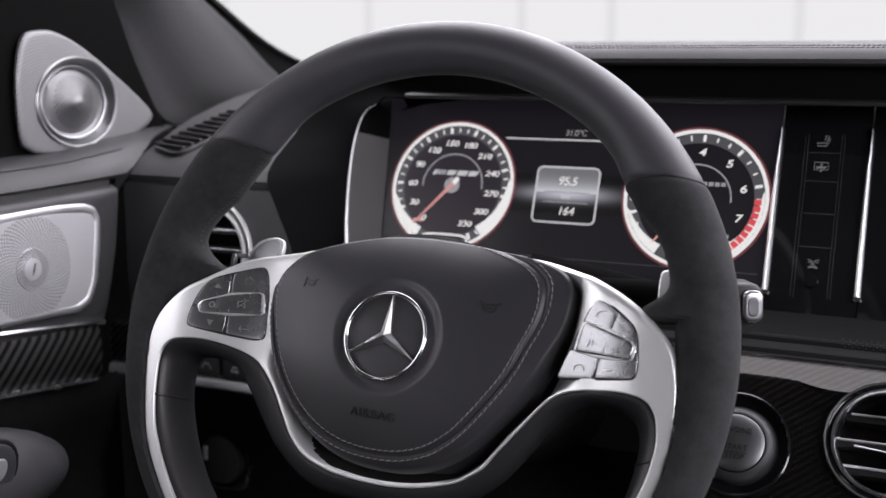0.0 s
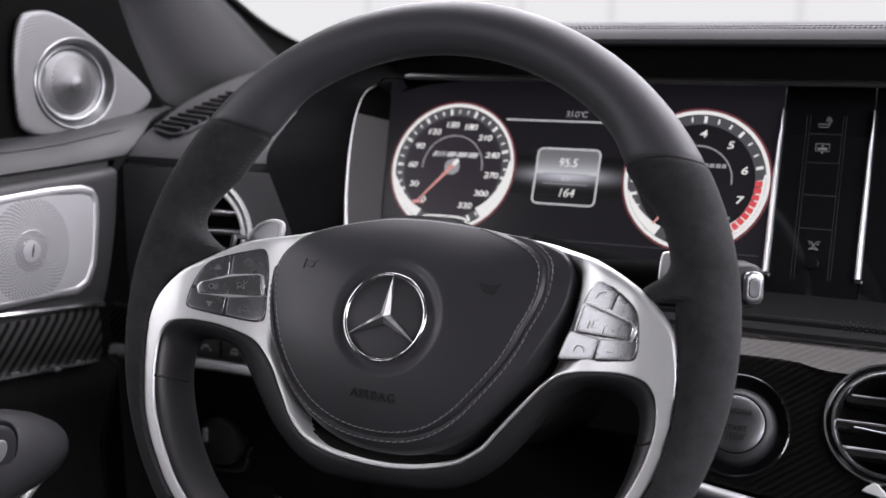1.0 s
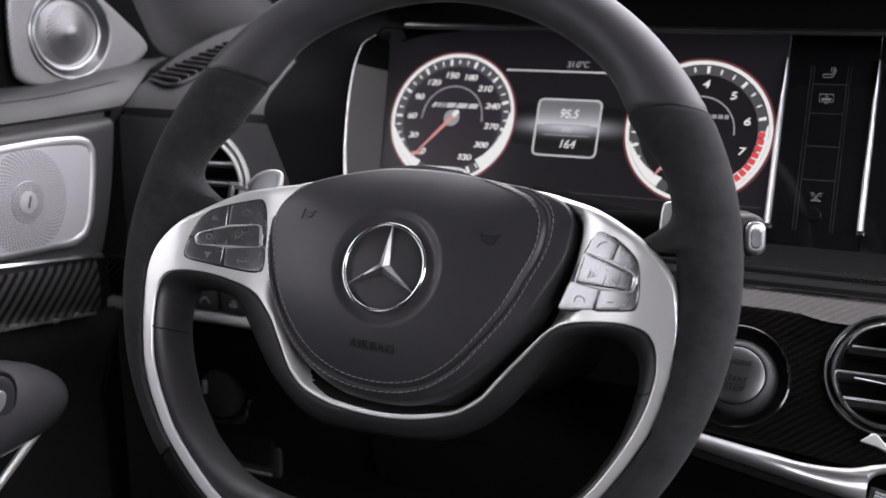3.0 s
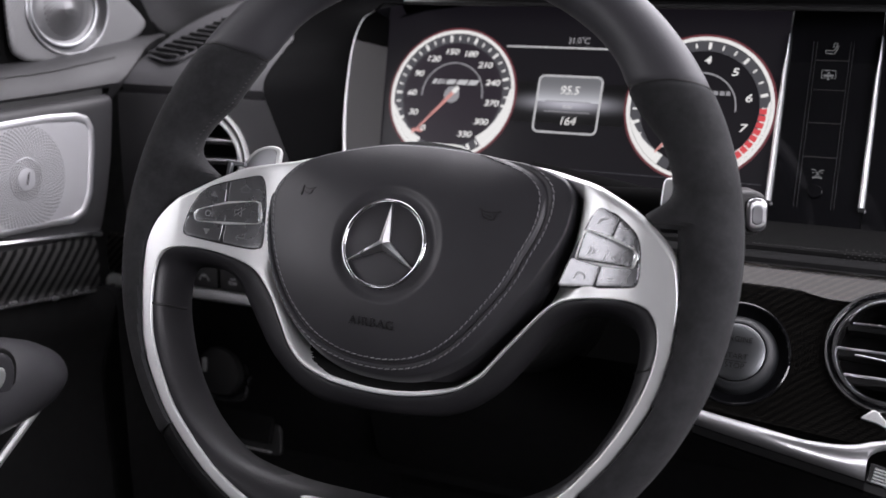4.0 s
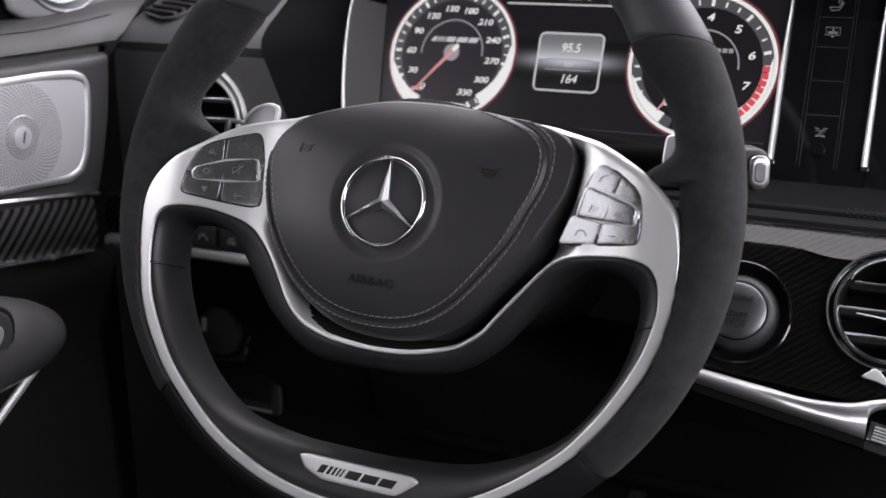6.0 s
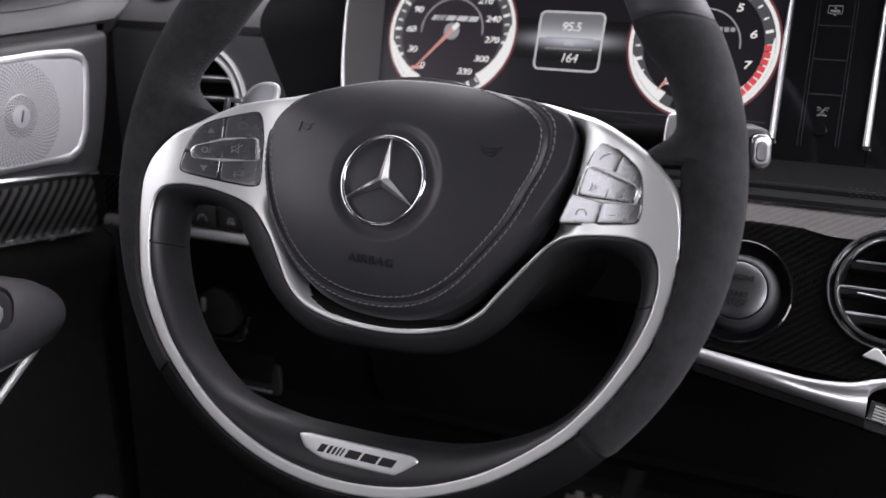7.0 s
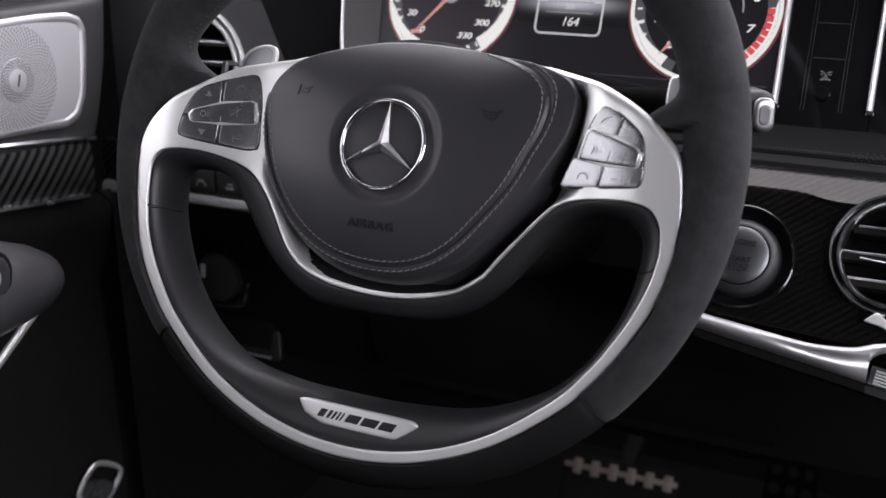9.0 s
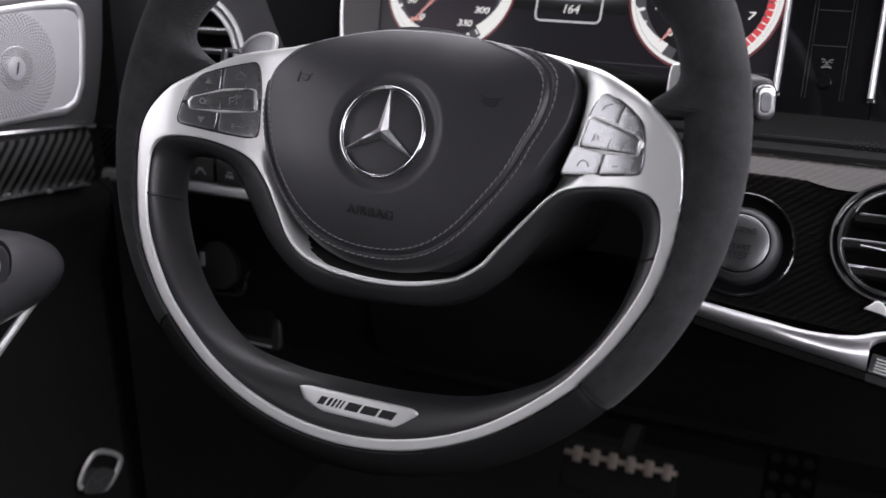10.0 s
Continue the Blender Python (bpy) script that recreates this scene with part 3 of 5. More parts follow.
def lining_rows():
    o, q = mm(LIN_O), mm(LIN_I)
    inner = BAND[:, :2] * MM
    rows = []
    for ox, oy, ix, iy in cat(np.hstack([o, q]), 200, closed=True):
        ex, ey = inner[np.argmin(np.hypot(inner[:, 0] - ox, inner[:, 1] - oy))]
        k = 0.0007 / math.hypot(ex - ix, ey - iy)
        ox, oy = ex + (ex - ix) * k, ey + (ey - iy) * k
        n0 = spoke(ex, ey) - 0.0016
        row = [(ox + (ox - ix) * 0.12, oy + (oy - iy) * 0.12, n0 - 0.006), (ox, oy, n0 - 0.001)]
        for s in np.linspace(0, 1, 10)[1:]:
            row.append((ox + (ix - ox) * s, oy + (iy - oy) * s, n0 + (-0.026 - n0) * (1 - math.sqrt(1 - s ** 2.2))))
        row.append((ix + (ox - ix) * 0.3, iy + (oy - iy) * 0.3, -0.034))
        rows.append(row)
    return rows


LINING = lining_rows()
part("inner_lining", sheet(LINING, wrap_r=True), LINING_LEATHER, wheel, "padded black leather lining round the lower opening")
for u, v in ((-0.153, -0.0575), (0.1575, -0.043)):
    row = min(LINING, key=lambda r: math.hypot(r[1][0] - u, r[1][1] - v))
    i = LINING.index(row)
    run = []
    for j in range(10):
        k = -0.28 * j if u < 0 else 0.0
        a, b = math.floor(k), k - math.floor(k)
        run.append(np.array(LINING[i + a][1 + j]) * (1 - b) + np.array(LINING[i + a + 1][1 + j]) * b + np.array((0, 0, 0.0002)))
    part("lining_seam", tube(cat(np.array(run), 24), 0.0008, up=(0.2, 1, 0.3), seg=6), EMBOSS, wheel, "dark seam across the lining")

# airbag cover: a dome with a sewn border


# how far out the inner row of stitches runs, by angle: it meets the edge along the top
BORDER = ((-180, 0.868), (-165, 0.855), (-140, 0.840), (-60, 0.835), (-30, 0.815), (-12.5, 0.806), (3.4, 0.784), (11.3, 0.800), (16.3, 0.810), (21.3, 0.816), (26.3, 0.840), (29.8, 0.865), (34.3, 0.895), (41.5, 0.926), (53, 0.957), (65, 0.962), (140, 0.962), (146, 0.950), (150.5, 0.928), (155, 0.912), (159, 0.902), (164, 0.893), (172, 0.881), (180, 0.868))


def border(x, y):
    return float(np.interp(math.degrees(math.atan2(y, x)), *zip(*BORDER)))


def cover_height(x, y, s):
    ox, oy = x / max(s, 0.05), y / max(s, 0.05)
    e = -(0.015 + 0.012 * min(1.0, abs(ox) / 0.098) ** 2 + 0.022 * soft((oy - 0.005) / 0.055) * (1 - soft((abs(ox) - 0.015) / 0.075)))
    turn = 0.905 + 0.045 * max(soft((ox + 0.06) / 0.08), soft((oy - 0.02) / 0.03))
    turn += 0.025 * soft((ox - 0.03) / 0.04) * soft(oy / 0.02)
    g = 0.33 * (min(s, turn) / 0.9) ** 2.2
    if s > turn:
        slope = 0.807 * (turn / 0.9) ** 1.2
        w = 1.0 - turn
        g += slope * (s - turn) + (1.0 - g - slope * w) * ((s - turn) / w) ** 2
    h = e * g - 0.07 * y - 4.5 * max(0.0, y - 0.026) ** 2 - 2.4 * min(0.0, y + 0.012) ** 2
    h -= 0.045 * max(0.0, s - border(ox, oy) - 0.078) * soft((-oy - 0.005) / 0.03)
    h -= 0.0017 * math.exp(-((s - border(ox, oy) - 0.034) / 0.012) ** 2)
    r = math.hypot(x, y)
    t = min(max((r - 0.0285) / 0.006, 0), 1)
    return h - 0.0022 * (1 - t * t * (3 - 2 * t))


def cover_at(x, y, lift=0.0):
    """The cover's surface under a point, as a pose."""
    def h(px, py):
        return cover_height(px, py, math.hypot(px, py) / np.interp(math.atan2(py, px), COVER_A, COVER_R, period=math.tau))

    gx, gy = (h(x + 0.003, y) - h(x - 0.003, y)) / 0.006, (h(x, y + 0.003) - h(x, y - 0.003)) / 0.006
    return frame_of((x, y, h(x, y) + lift), (1, 0, gx), (0, 1, gy))


def cover():
    levels = list(np.linspace(0.002, 0.2, 8)) + list(np.linspace(0.22, 0.5, 26)) + list(np.linspace(0.53, 0.80, 14)) + list(np.linspace(0.81, 0.99, 40)) + [0.995, 1.0]
    rows = [[(x * s, y * s, cover_height(x * s, y * s, s)) for x, y in COVER] for s in levels]
    # a thin lip along the lower edge, against the metal band
    grow = [1.0 + (0.056 + 0.045 * soft((0.02 - x) / 0.05)) * soft((-y - 0.004) / 0.03) for x, y in COVER]
    rows.append([(x * g, y * g, cover_height(x, y, 1.0) - 0.0005 - 0.03 * (g - 1)) for (x, y), g in zip(COVER, grow)])
    rows.append([(x * g * 0.999, y * g * 0.999, cover_height(x, y, 1.0) - 0.003) for (x, y), g in zip(COVER, grow)])
    rows.append([(x * 0.985, y * 0.985, -0.046) for x, y in COVER])
    v, f = sheet(rows, wrap_c=True)
    f.append(tuple(range(len(COVER))))
    return v, f


airbag = part("airbag_cover", cover(), HUB_LEATHER, wheel, "domed black leather airbag cover with sewn border", angle=70)


def sewing(out, y_top, count=118):
    base = np.array([q * min(0.992, border(*q) + out) for q in COVER])
    run = cat(base, count, closed=True)
    stitches = []

    def on(q):
        far = np.interp(math.atan2(q[1], q[0]), COVER_A, COVER_R, period=math.tau)
        return cover_height(q[0], q[1], math.hypot(*q) / far)

    for i in range(len(run)):
        a, b = run[i], run[(i + 1) % len(run)]
        if a[1] > y_top:
            continue
        side = np.array((b[1] - a[1], a[0] - b[0])) / np.linalg.norm(b - a)
        p, q = a + (b - a) * 0.12 + side * 0.00018, a + (b - a) * 0.84 - side * 0.00018
        m = (p + q) / 2
        stitches.append(tube([(*p, on(p) - 0.0002), (*(p * 0.8 + q * 0.2), on(p) + 0.00022), (*m, on(m) + 0.0003), (*(p * 0.2 + q * 0.8), on(q) + 0.00022), (*q, on(q) - 0.0002)], 0.00034, seg=6))
    return join(*stitches)


tagged(part("stitching", sewing(0.0, 0.10), THREAD, airbag, "light grey decorative stitches"), kind="stuff")
tagged(part("stitching", sewing(0.068, 0.0575), THREAD, airbag, "light grey decorative stitches"), kind="stuff")
text("AIRBAG", 0.0072, LEATHER, airbag, cover_at(0.0, -0.0450, 0.0003), spread=1.18, label="embossed lettering", depth=0.0003)


def horn(upright):
    if upright:
        lines = [[(-4.2, -3.0), (-3.6, 3.0)], [(-2.6, 2.0), (0.0, 1.2), (2.6, 1.5), (5.0, 2.3)], [(-2.4, -0.2), (0.4, -1.7), (2.8, -1.2), (3.4, 0.6)]]
    else:
        lines = [[(-6.2, 2.8), (-3.4, 1.4), (2.2, 1.4), (6.2, 2.8)], [(-4.4, 0.8), (-2.6, -2.2), (2.2, -2.5), (3.8, 0.8)], [(-1.6, -0.7), (1.6, -0.8)]]
    return join(*[band(cat(mm(p), 14), 0.0007, -0.0006, 0.0003) for p in lines])


part("horn_symbol", horn(True), EMBOSS, airbag, "small engraved horn symbol", cover_at(-0.0585, 0.0247, 0.0002))
part("horn_symbol", horn(False), EMBOSS, airbag, "small engraved horn symbol", cover_at(0.0575, 0.0235, 0.0002))

# emblem: a polished ring about a three-armed star shape
emblem = part("emblem", lathe([(0.0247 + 0.00125 * math.cos(a), 0.0006 + 0.0013 * math.sin(a)) for a in np.linspace(0, math.tau, 15)], 96), CHROME, wheel, "polished chrome ring with a three-armed star", pose(-0.0007, -0.0007, -0.0012, -4.9, 0, 0))


def star():
    v, f = [(0, 0, 0.0030)], []
    for k in range(3):
        a = math.radians(90 + 120 * k)
        b = math.radians(150 + 120 * k)
        v.append((0.0238 * math.cos(a), 0.0238 * math.sin(a), 0.0012))
        v.append((0.0036 * math.cos(b), 0.0036 * math.sin(b), 0.0006))
    for k in range(3):
        tip, notch, prev = 1 + 2 * k, 2 + 2 * k, 2 + 2 * ((k - 1) % 3)
        f += [(0, prev, tip), (0, tip, notch)]
    n = len(v)
    v += [(x, y, -0.0012) for x, y, z in v]
    for k in range(3):
        tip, notch, prev = 1 + 2 * k, 2 + 2 * k, 2 + 2 * ((k - 1) % 3)
        f += [(prev, prev + n, tip + n, tip), (tip, tip + n, notch + n, notch)]
    return v, f


part("star", star(), STAR_METAL, emblem, "chrome star with sharp ridges", angle=5)


def soft_outline(points, cut=0.12, times=3):
    p = mm(points)
    for _ in range(times):
        q = []
        for i in range(len(p)):
            a, b = p[i], p[(i + 1) % len(p)]
            q += [a + (b - a) * cut, b - (b - a) * cut]
        p = np.array(q)
        cut = 0.25
    return p


def button(name, pad, pts, lift, label, edge=0.00025, thick=0.002, dome=0.9):
    """A key that follows the spoke and swells slightly in its middle."""
    c = mm(pts).mean(0)
    return part(name, plate(soft_outline(pts, 0.06, 2), lambda x, y: 0.0002 + spoke(x, y) - dome * ((x - c[0]) ** 2 + (y - c[1]) ** 2), lift, thick, edge), BUTTON_METAL, pad, label)


def trough(pad, pts, lift):
    """The bevelled collar round a rocker."""
    c = np.array(pts, float).mean(0)
    wide = [tuple(c + (np.array(q) - c) * (1 + 1.9 / np.linalg.norm(np.array(q) - c))) for q in pts]
    return part("rocker_collar", plate(soft_outline(wide, 0.08, 2), spoke, lift, 0.002, 0.0009, 3), SILVER, pad, "bevelled bright collar round the rocker")


def mark(pad, geo, u, v, lift, turn=0.0):
    """A small printed sign lying on the dished spoke."""
    n = spoke(u, v) + lift + 0.0003
    slope = math.degrees(math.atan((spoke(u + 0.002, v) - spoke(u - 0.002, v)) / 0.004))
    return part("symbol", geo, KEY_PRINT, pad, "small grey printed symbol", pose(u, v, n, 0, -slope, turn))


PAD_L = [(-136.9, -9.5), (-134.5, -12.2), (-113.4, -13.5), (-94.9, -14.2), (-88.6, -13.3), (-86.9, -10.5), (-88.2, 8.1), (-92.4, 25.7), (-95.1, 29.8), (-98.3, 30.4), (-115.3, 23.9), (-124.9, 19.3), (-130.1, 14.3), (-133.5, 7.0), (-135.5, 0.6)]
part("pad_joint", plate(soft_outline([tuple(np.array(q) * 1.0 + 0.55 * (np.array(q) - np.mean(PAD_L, axis=0)) / np.linalg.norm(np.array(q) - np.mean(PAD_L, axis=0))) for q in PAD_L], 0.2, 2), spoke, 0.0001, 0.002, 0.0001), EMBOSS, wheel, "fine dark joint round the buttons")
pad_l = part("button_pad", plate(soft_outline(PAD_L, 0.2, 2), spoke, 0.0003, 0.003, 0.0003), KEY_BED, wheel, "metal bed with fine joints between six grey metal buttons")
button("button", pad_l, [(-115.2, 23.6), (-124.9, 18.9), (-129.9, 13.9), (-133.2, 6.8), (-135, 1.4), (-114.2, 4.2)], 0.0006, "")
button("button", pad_l, [(-113.7, 24.2), (-98.3, 30), (-95.3, 29.4), (-92.8, 25.5), (-88.7, 8.7), (-113, 5)], 0.0006, "")
button("button", pad_l, [(-135, 0.2), (-136.4, -9.4), (-134.3, -11.8), (-113.4, -13.1), (-113.4, 2.6)], 0.0006, "")
button("button", pad_l, [(-112, 2.8), (-88.7, 7.7), (-87.3, -10.3), (-88.9, -12.9), (-95, -13.8), (-111.9, -13.1)], 0.0006, "")
ROCKER_L = [(-130.4, 1.7), (-128.6, 4.6), (-112.3, 10.6), (-96.5, 14.4), (-93.7, 13.8), (-91.1, 2.9), (-93.3, 1.5), (-111.4, -0.3), (-127.4, -2.3), (-129.4, -1.6)]
trough(pad_l, ROCKER_L, 0.0011)
button("rocker", pad_l, ROCKER_L, 0.0022, "raised metal rocker", 0.0006, 0.003)
part("rocker_joint", band(mm([(-112.4, 10.2), (-112.1, 5.0), (-111.7, 0.0)]), 0.0005, spoke(-0.112, 0.005) + 0.001, spoke(-0.112, 0.005) + 0.00232), DARK_METAL, pad_l)
PAD_R = [(99.7, -7.8), (101.1, -9.0), (122.8, -7.0), (141.7, -4.8), (144.0, -3.0), (144.6, 2.1), (143.2, 13.3), (141.5, 19.4), (138.5, 23.5), (129.8, 29.8), (121.1, 34.5), (118.1, 35.2), (115.4, 34.2), (112.9, 28.8), (110.0, 20.8), (106.0, 11.3), (102.7, 1.7)]
part("pad_joint", plate(soft_outline([tuple(np.array(q) * 1.0 + 0.55 * (np.array(q) - np.mean(PAD_R, axis=0)) / np.linalg.norm(np.array(q) - np.mean(PAD_R, axis=0))) for q in PAD_R], 0.2, 2), spoke, 0.0001, 0.002, 0.0001), EMBOSS, wheel, "fine dark joint round the buttons")
pad_r = part("button_pad", plate(soft_outline(PAD_R, 0.2, 2), spoke, 0.0003, 0.003, 0.0003), KEY_BED, wheel, "metal bed with fine joints between six grey metal buttons")
button("button", pad_r, [(106.2, 7.9), (110.3, 20.8), (113.2, 28.8), (115.7, 33.8), (118.1, 34.7), (121, 34), (129.4, 29.6), (126.8, 19), (124.3, 8.8)], 0.0006, "")
button("button", pad_r, [(130.2, 29.1), (138.2, 23.2), (141, 19.2), (142.8, 13.2), (143.3, 10), (125.0, 9), (127.4, 19)], 0.0006, "")
button("button", pad_r, [(105, 6.9), (103, 1.7), (100.1, -7.6), (101.3, -8.6), (120.8, -6.8), (123.8, 8.2)], 0.0006, "")
button("button", pad_r, [(124.2, 8.2), (143.5, 9.4), (144.2, 2.1), (143.6, -2.8), (141.5, -4.4), (121.3, -6.7)], 0.0006, "")
ROCKER_R = [(108, 6.3), (110.8, 20.2), (113.1, 22.2), (127.2, 18.3), (138.6, 14.7), (141.3, 12.1), (140.5, 4.9), (124.4, 5.4)]
trough(pad_r, ROCKER_R, 0.0011)
button("rocker", pad_r, ROCKER_R, 0.0021, "raised metal rocker", 0.0007, 0.002)
part("rocker_joint", band(mm([(126.8, 17.0), (125.8, 12.0), (124.5, 6.4)]), 0.0004, spoke(0.126, 0.012) + 0.001, spoke(0.126, 0.012) + 0.0022), DARK_METAL, pad_r)


def tri(r, up):
    return plate([(-r, -r * 0.6 * up), (r, -r * 0.6 * up), (0, r * up)][::1 if up > 0 else -1], None, 0.0, 0.0002, 0.00005, 2)


def bars(*rows):
    return join(*[box((x0 * MM, y0 * MM, -0.0001), (x1 * MM, y1 * MM, 0.00012)) for x0, y0, x1, y1 in rows])


mark(pad_l, tri(0.0022, 1), -0.1215, 0.0150, 0.0007, 4)
mark(pad_l, tri(0.0022, -1), -0.1221, -0.0076, 0.0007, 4)
text("OK", 0.0052, KEY_PRINT, pad_l, pose(-0.1205, 0.0029, spoke(-0.1205, 0) + 0.0024, 0, 14, 6), "lettering", 0.0001)
mark(pad_l, join(band(mm([(-2.4, -1.6), (-2.4, 0.6), (0, 2.2), (2.4, 0.6), (2.4, -1.6), (-2.4, -1.6)]), 0.0005, 0, 0.0001), band(mm([(-3.6, 0), (0, 2.9), (3.6, 0)]), 0.0005, 0, 0.0001)), -0.1035, 0.0207, 0.0007, 6)
mark(pad_l, join(band(mm([(2.8, 1.6), (2.8, -1.2), (-2.8, -1.2)]), 0.0006, 0, 0.0001), band(mm([(-1.3, 0.3), (-2.8, -1.2), (-1.3, -2.6)]), 0.0006, 0, 0.0001)), -0.1016, -0.0074, 0.0007, 4)
mark(pad_l, join(band(mm([(-3.5, -2.4), (3.5, 2.4)]), 0.0006, 0, 0.0001), band(mm([(-3.2, 1.2), (-1.0, 1.2), (1.0, 2.8), (1.0, -2.8), (-1.0, -1.2), (-3.2, -1.2), (-3.2, 1.2)]), 0.0005, 0, 0.0001)), -0.1036, 0.0067, 0.0024, 8)
mark(pad_r, band(cat(mm([(-2.8, -2), (-1.6, 0.6), (0.6, 1.6), (2.8, 2.4)]), 10), 0.0009, 0, 0.0001), 0.1204, 0.0273, 0.0007, -8)
mark(pad_r, bars((-2, -0.3, 2, 0.3), (-0.3, -2, 0.3, 2)), 0.1336, 0.0206, 0.0007, -4)
mark(pad_r, bars((-2, -0.3, 2, 0.3)), 0.1300, -0.0017, 0.0007, 4)
mark(pad_r, band(cat(mm([(-3, -1.4), (-2.6, 0.8), (0, 1.8), (2.6, 0.8), (3, -1.4)]), 14), 0.0008, 0, 0.0001), 0.1120, -0.0022, 0.0007, 4)
mark(pad_r, join(band(mm([(-2.2, -1), (-0.6, -1), (0.8, -2.2), (0.8, 2.2), (-0.6, 1), (-2.2, 1), (-2.2, -1)]), 0.0005, 0, 0.0001)), 0.1323, 0.0091, 0.0022, -4)
mark(pad_r, join(band(mm([(-1.8, -2.0), (-0.4, 0.4), (-1.2, 2.2)]), 0.0006, 0, 0.0001), band(mm([(0.8, -1.6), (1.8, 0.2), (1.0, 2)]), 0.0005, 0, 0.0001)), 0.1167, 0.0112, 0.0022, -4)


def paddle(points, n):
    o = cat(mm(points), 40, closed=True)
    return plate(o, lambda x, y: n, 0.0, 0.0035, 0.0009)


PADDLE_L = [(-131, 34), (-129.5, 41.5), (-124.5, 49.5), (-116, 53.6), (-108, 54), (-104.5, 50.5), (-105, 42), (-112, 34)]
PADDLE_R = [(140, 58), (142.9, 60), (147, 60), (149, 52), (147.5, 46.7), (144.1, 43.1), (140.8, 41.5), (140.0, 43.5), (139.6, 50.5)]
pl = part("shift_paddle", paddle(PADDLE_L, -0.040), SILVER, wheel, "silver shift paddle behind the spoke")
part("paddle_face", plate(cat(mm([(-128, 36), (-126.5, 42), (-122.5, 48), (-115.5, 51.8), (-109, 52), (-106.6, 49.5), (-107, 42), (-113, 36)]), 36, closed=True), lambda x, y: -0.0396, 0, 0.001, 0.0003), DARK_METAL, pl, "dark satin face of the paddle")
part("shift_paddle", paddle(PADDLE_R, -0.040), SILVER, wheel, "silver shift paddle behind the spoke")

part("paddle_bracket", join(box((-0.1352, 0.031, -0.034), (-0.1325, 0.0395, -0.030), 0.0008), box((-0.1352, 0.0380, -0.036), (-0.124, 0.0405, -0.032), 0.0008)), DARK_METAL, wheel, "small metal bracket of the shift paddle")

BADGE = [(-36, 4.8), (-32, 6.2), (34, 6.0), (38.5, 4.0), (30, -6.2), (-19, -6.2), (-31, -1.8)]
badge = part("badge", plate(soft_outline(BADGE, 0.08), lambda x, y: -0.0001 * (x / 0.01) ** 2, 0.0, 0.006, 0.0012), SILVER, wheel, "silver plate on the lower rim", pose(0.0095, -0.1508, -0.0012, -6, 0, 1.2))
for x0, w in ((-22, 4.2), (-16.2, 1.9), (-13.0, 1.5), (-10.2, 1.2), (-7.8, 1.0), (-4.6, 8.2), (5.0, 9.4), (15.8, 8.6)):
    part("logo_bar", plate(mm([(x0, -2.3), (x0 + w, -2.3), (x0 + w + 2.4, 2.3), (x0 + 2.4, 2.3)]), lambda x, y: -0.0001 * (x / 0.01) ** 2, 0.0002, 0.0006, 0.00005, 2), EMBOSS, badge, "dark plain block of the logo")

# ---- steering column, stalks ----
column = thing("steering_column", "black plastic steering column shroud behind the wheel", "steering column")
part("shroud", moved(lathe([(0.0, -0.045), (0.060, -0.045), (0.066, -0.055), (0.062, -0.10), (0.058, -0.26), (0.0, -0.26)], 40, sx=1.1, sy=0.9), WHEEL @ pose(0, -0.012, 0)), PLASTIC, column)
part("hub_back", moved(lathe([(0.0, -0.030), (0.085, -0.030), (0.092, -0.036), (0.085, -0.046), (0.0, -0.046)], 48, sx=1.05, sy=0.8), WHEEL @ pose(0, -0.008, 0)), RUBBER, column)
part("stalk_arm", tube([(0.05, 0.105, 0.012), (0.11, 0.105, 0.012), (0.150, 0.10, 0.013), (0.176, 0.092, 0.0145)], 0.009, 0.0105, seg=16, taper=lambda s: 0.7 + 0.6 * s), DARK_FASCIA, column, "black selector stalk")
part("stalk_arm", tube([(0.04, 0.13, 0.02), (0.108, 0.13, 0.010), (0.128, 0.125, 0.008)], 0.010, 0.008, seg=14), DARK_FASCIA, column, "short black lever")
SEL = frame_of((0.1865, 0.083, 0.0172), (0.90, 0.42, 0.0), (0.0, 0.10, 1.0))
selector = solid("gear_selector_knob", moved(plate(rounded(0.0190, 0.0246, 0.007, cx=-0.0025), None, 0.0, 0.022, 0.003), Matrix()), PLASTIC, "black stalk end with a polished chrome push button", "gear selector", SEL)
cap = part("push_button", plate(rounded(0.0110, 0.0182, 0.0044), None, 0.0034, 0.005, 0.0012), CAP_METAL, selector, "bright satin push button", at(0.0004, -0.0003))
part("button_face", plate(rounded(0.0062, 0.0112, 0.0030), lambda x, y: 14 * (x * x + 0.4 * y * y), 0.0036, 0.002, 0.0005), ENGRAVED, cap, "oval dished inset of the button")
part("button_joint", plate(rounded(0.0128, 0.0200, 0.0052), None, 0.0004, 0.003, 0.0003), EMBOSS, selector, "dark joint round the push button", at(0.0004, -0.0003))

# ---- instrument cluster ----
CL = frame_of((0, 0.27077, 0.04976), (1, 0, 0), (0, 0.37096, 0.92865))
cluster = thing("instrument_cluster", "wide black digital instrument display with two round lit dials", "instrument panel", CL)
part("screen", box((-0.148, -0.062, -0.006), (0.1716, 0.084, 0.0), 0.0002), SCREEN, cluster, "switched-on dark screen")
part("panel", box((-0.205, -0.085, -0.012), (0.172, 0.082, -0.007), 0.001), GLOSS, cluster)


def zone(geo, material, name, label="", parent=None, m=None):
    return part(name, geo, material, parent or cluster, label, m)


def ring2d(r0, r1, a0, a1, z=0.0006, n=90):
    rows = []
    for a in np.linspace(a0, a1, n):
        c, s = math.cos(math.radians(a)), math.sin(math.radians(a))
        rows.append([(r0 * c, r0 * s, 0.0), (r0 * c, r0 * s, z), (r1 * c, r1 * s, z), (r1 * c, r1 * s, 0.0)])
    return sheet(rows)


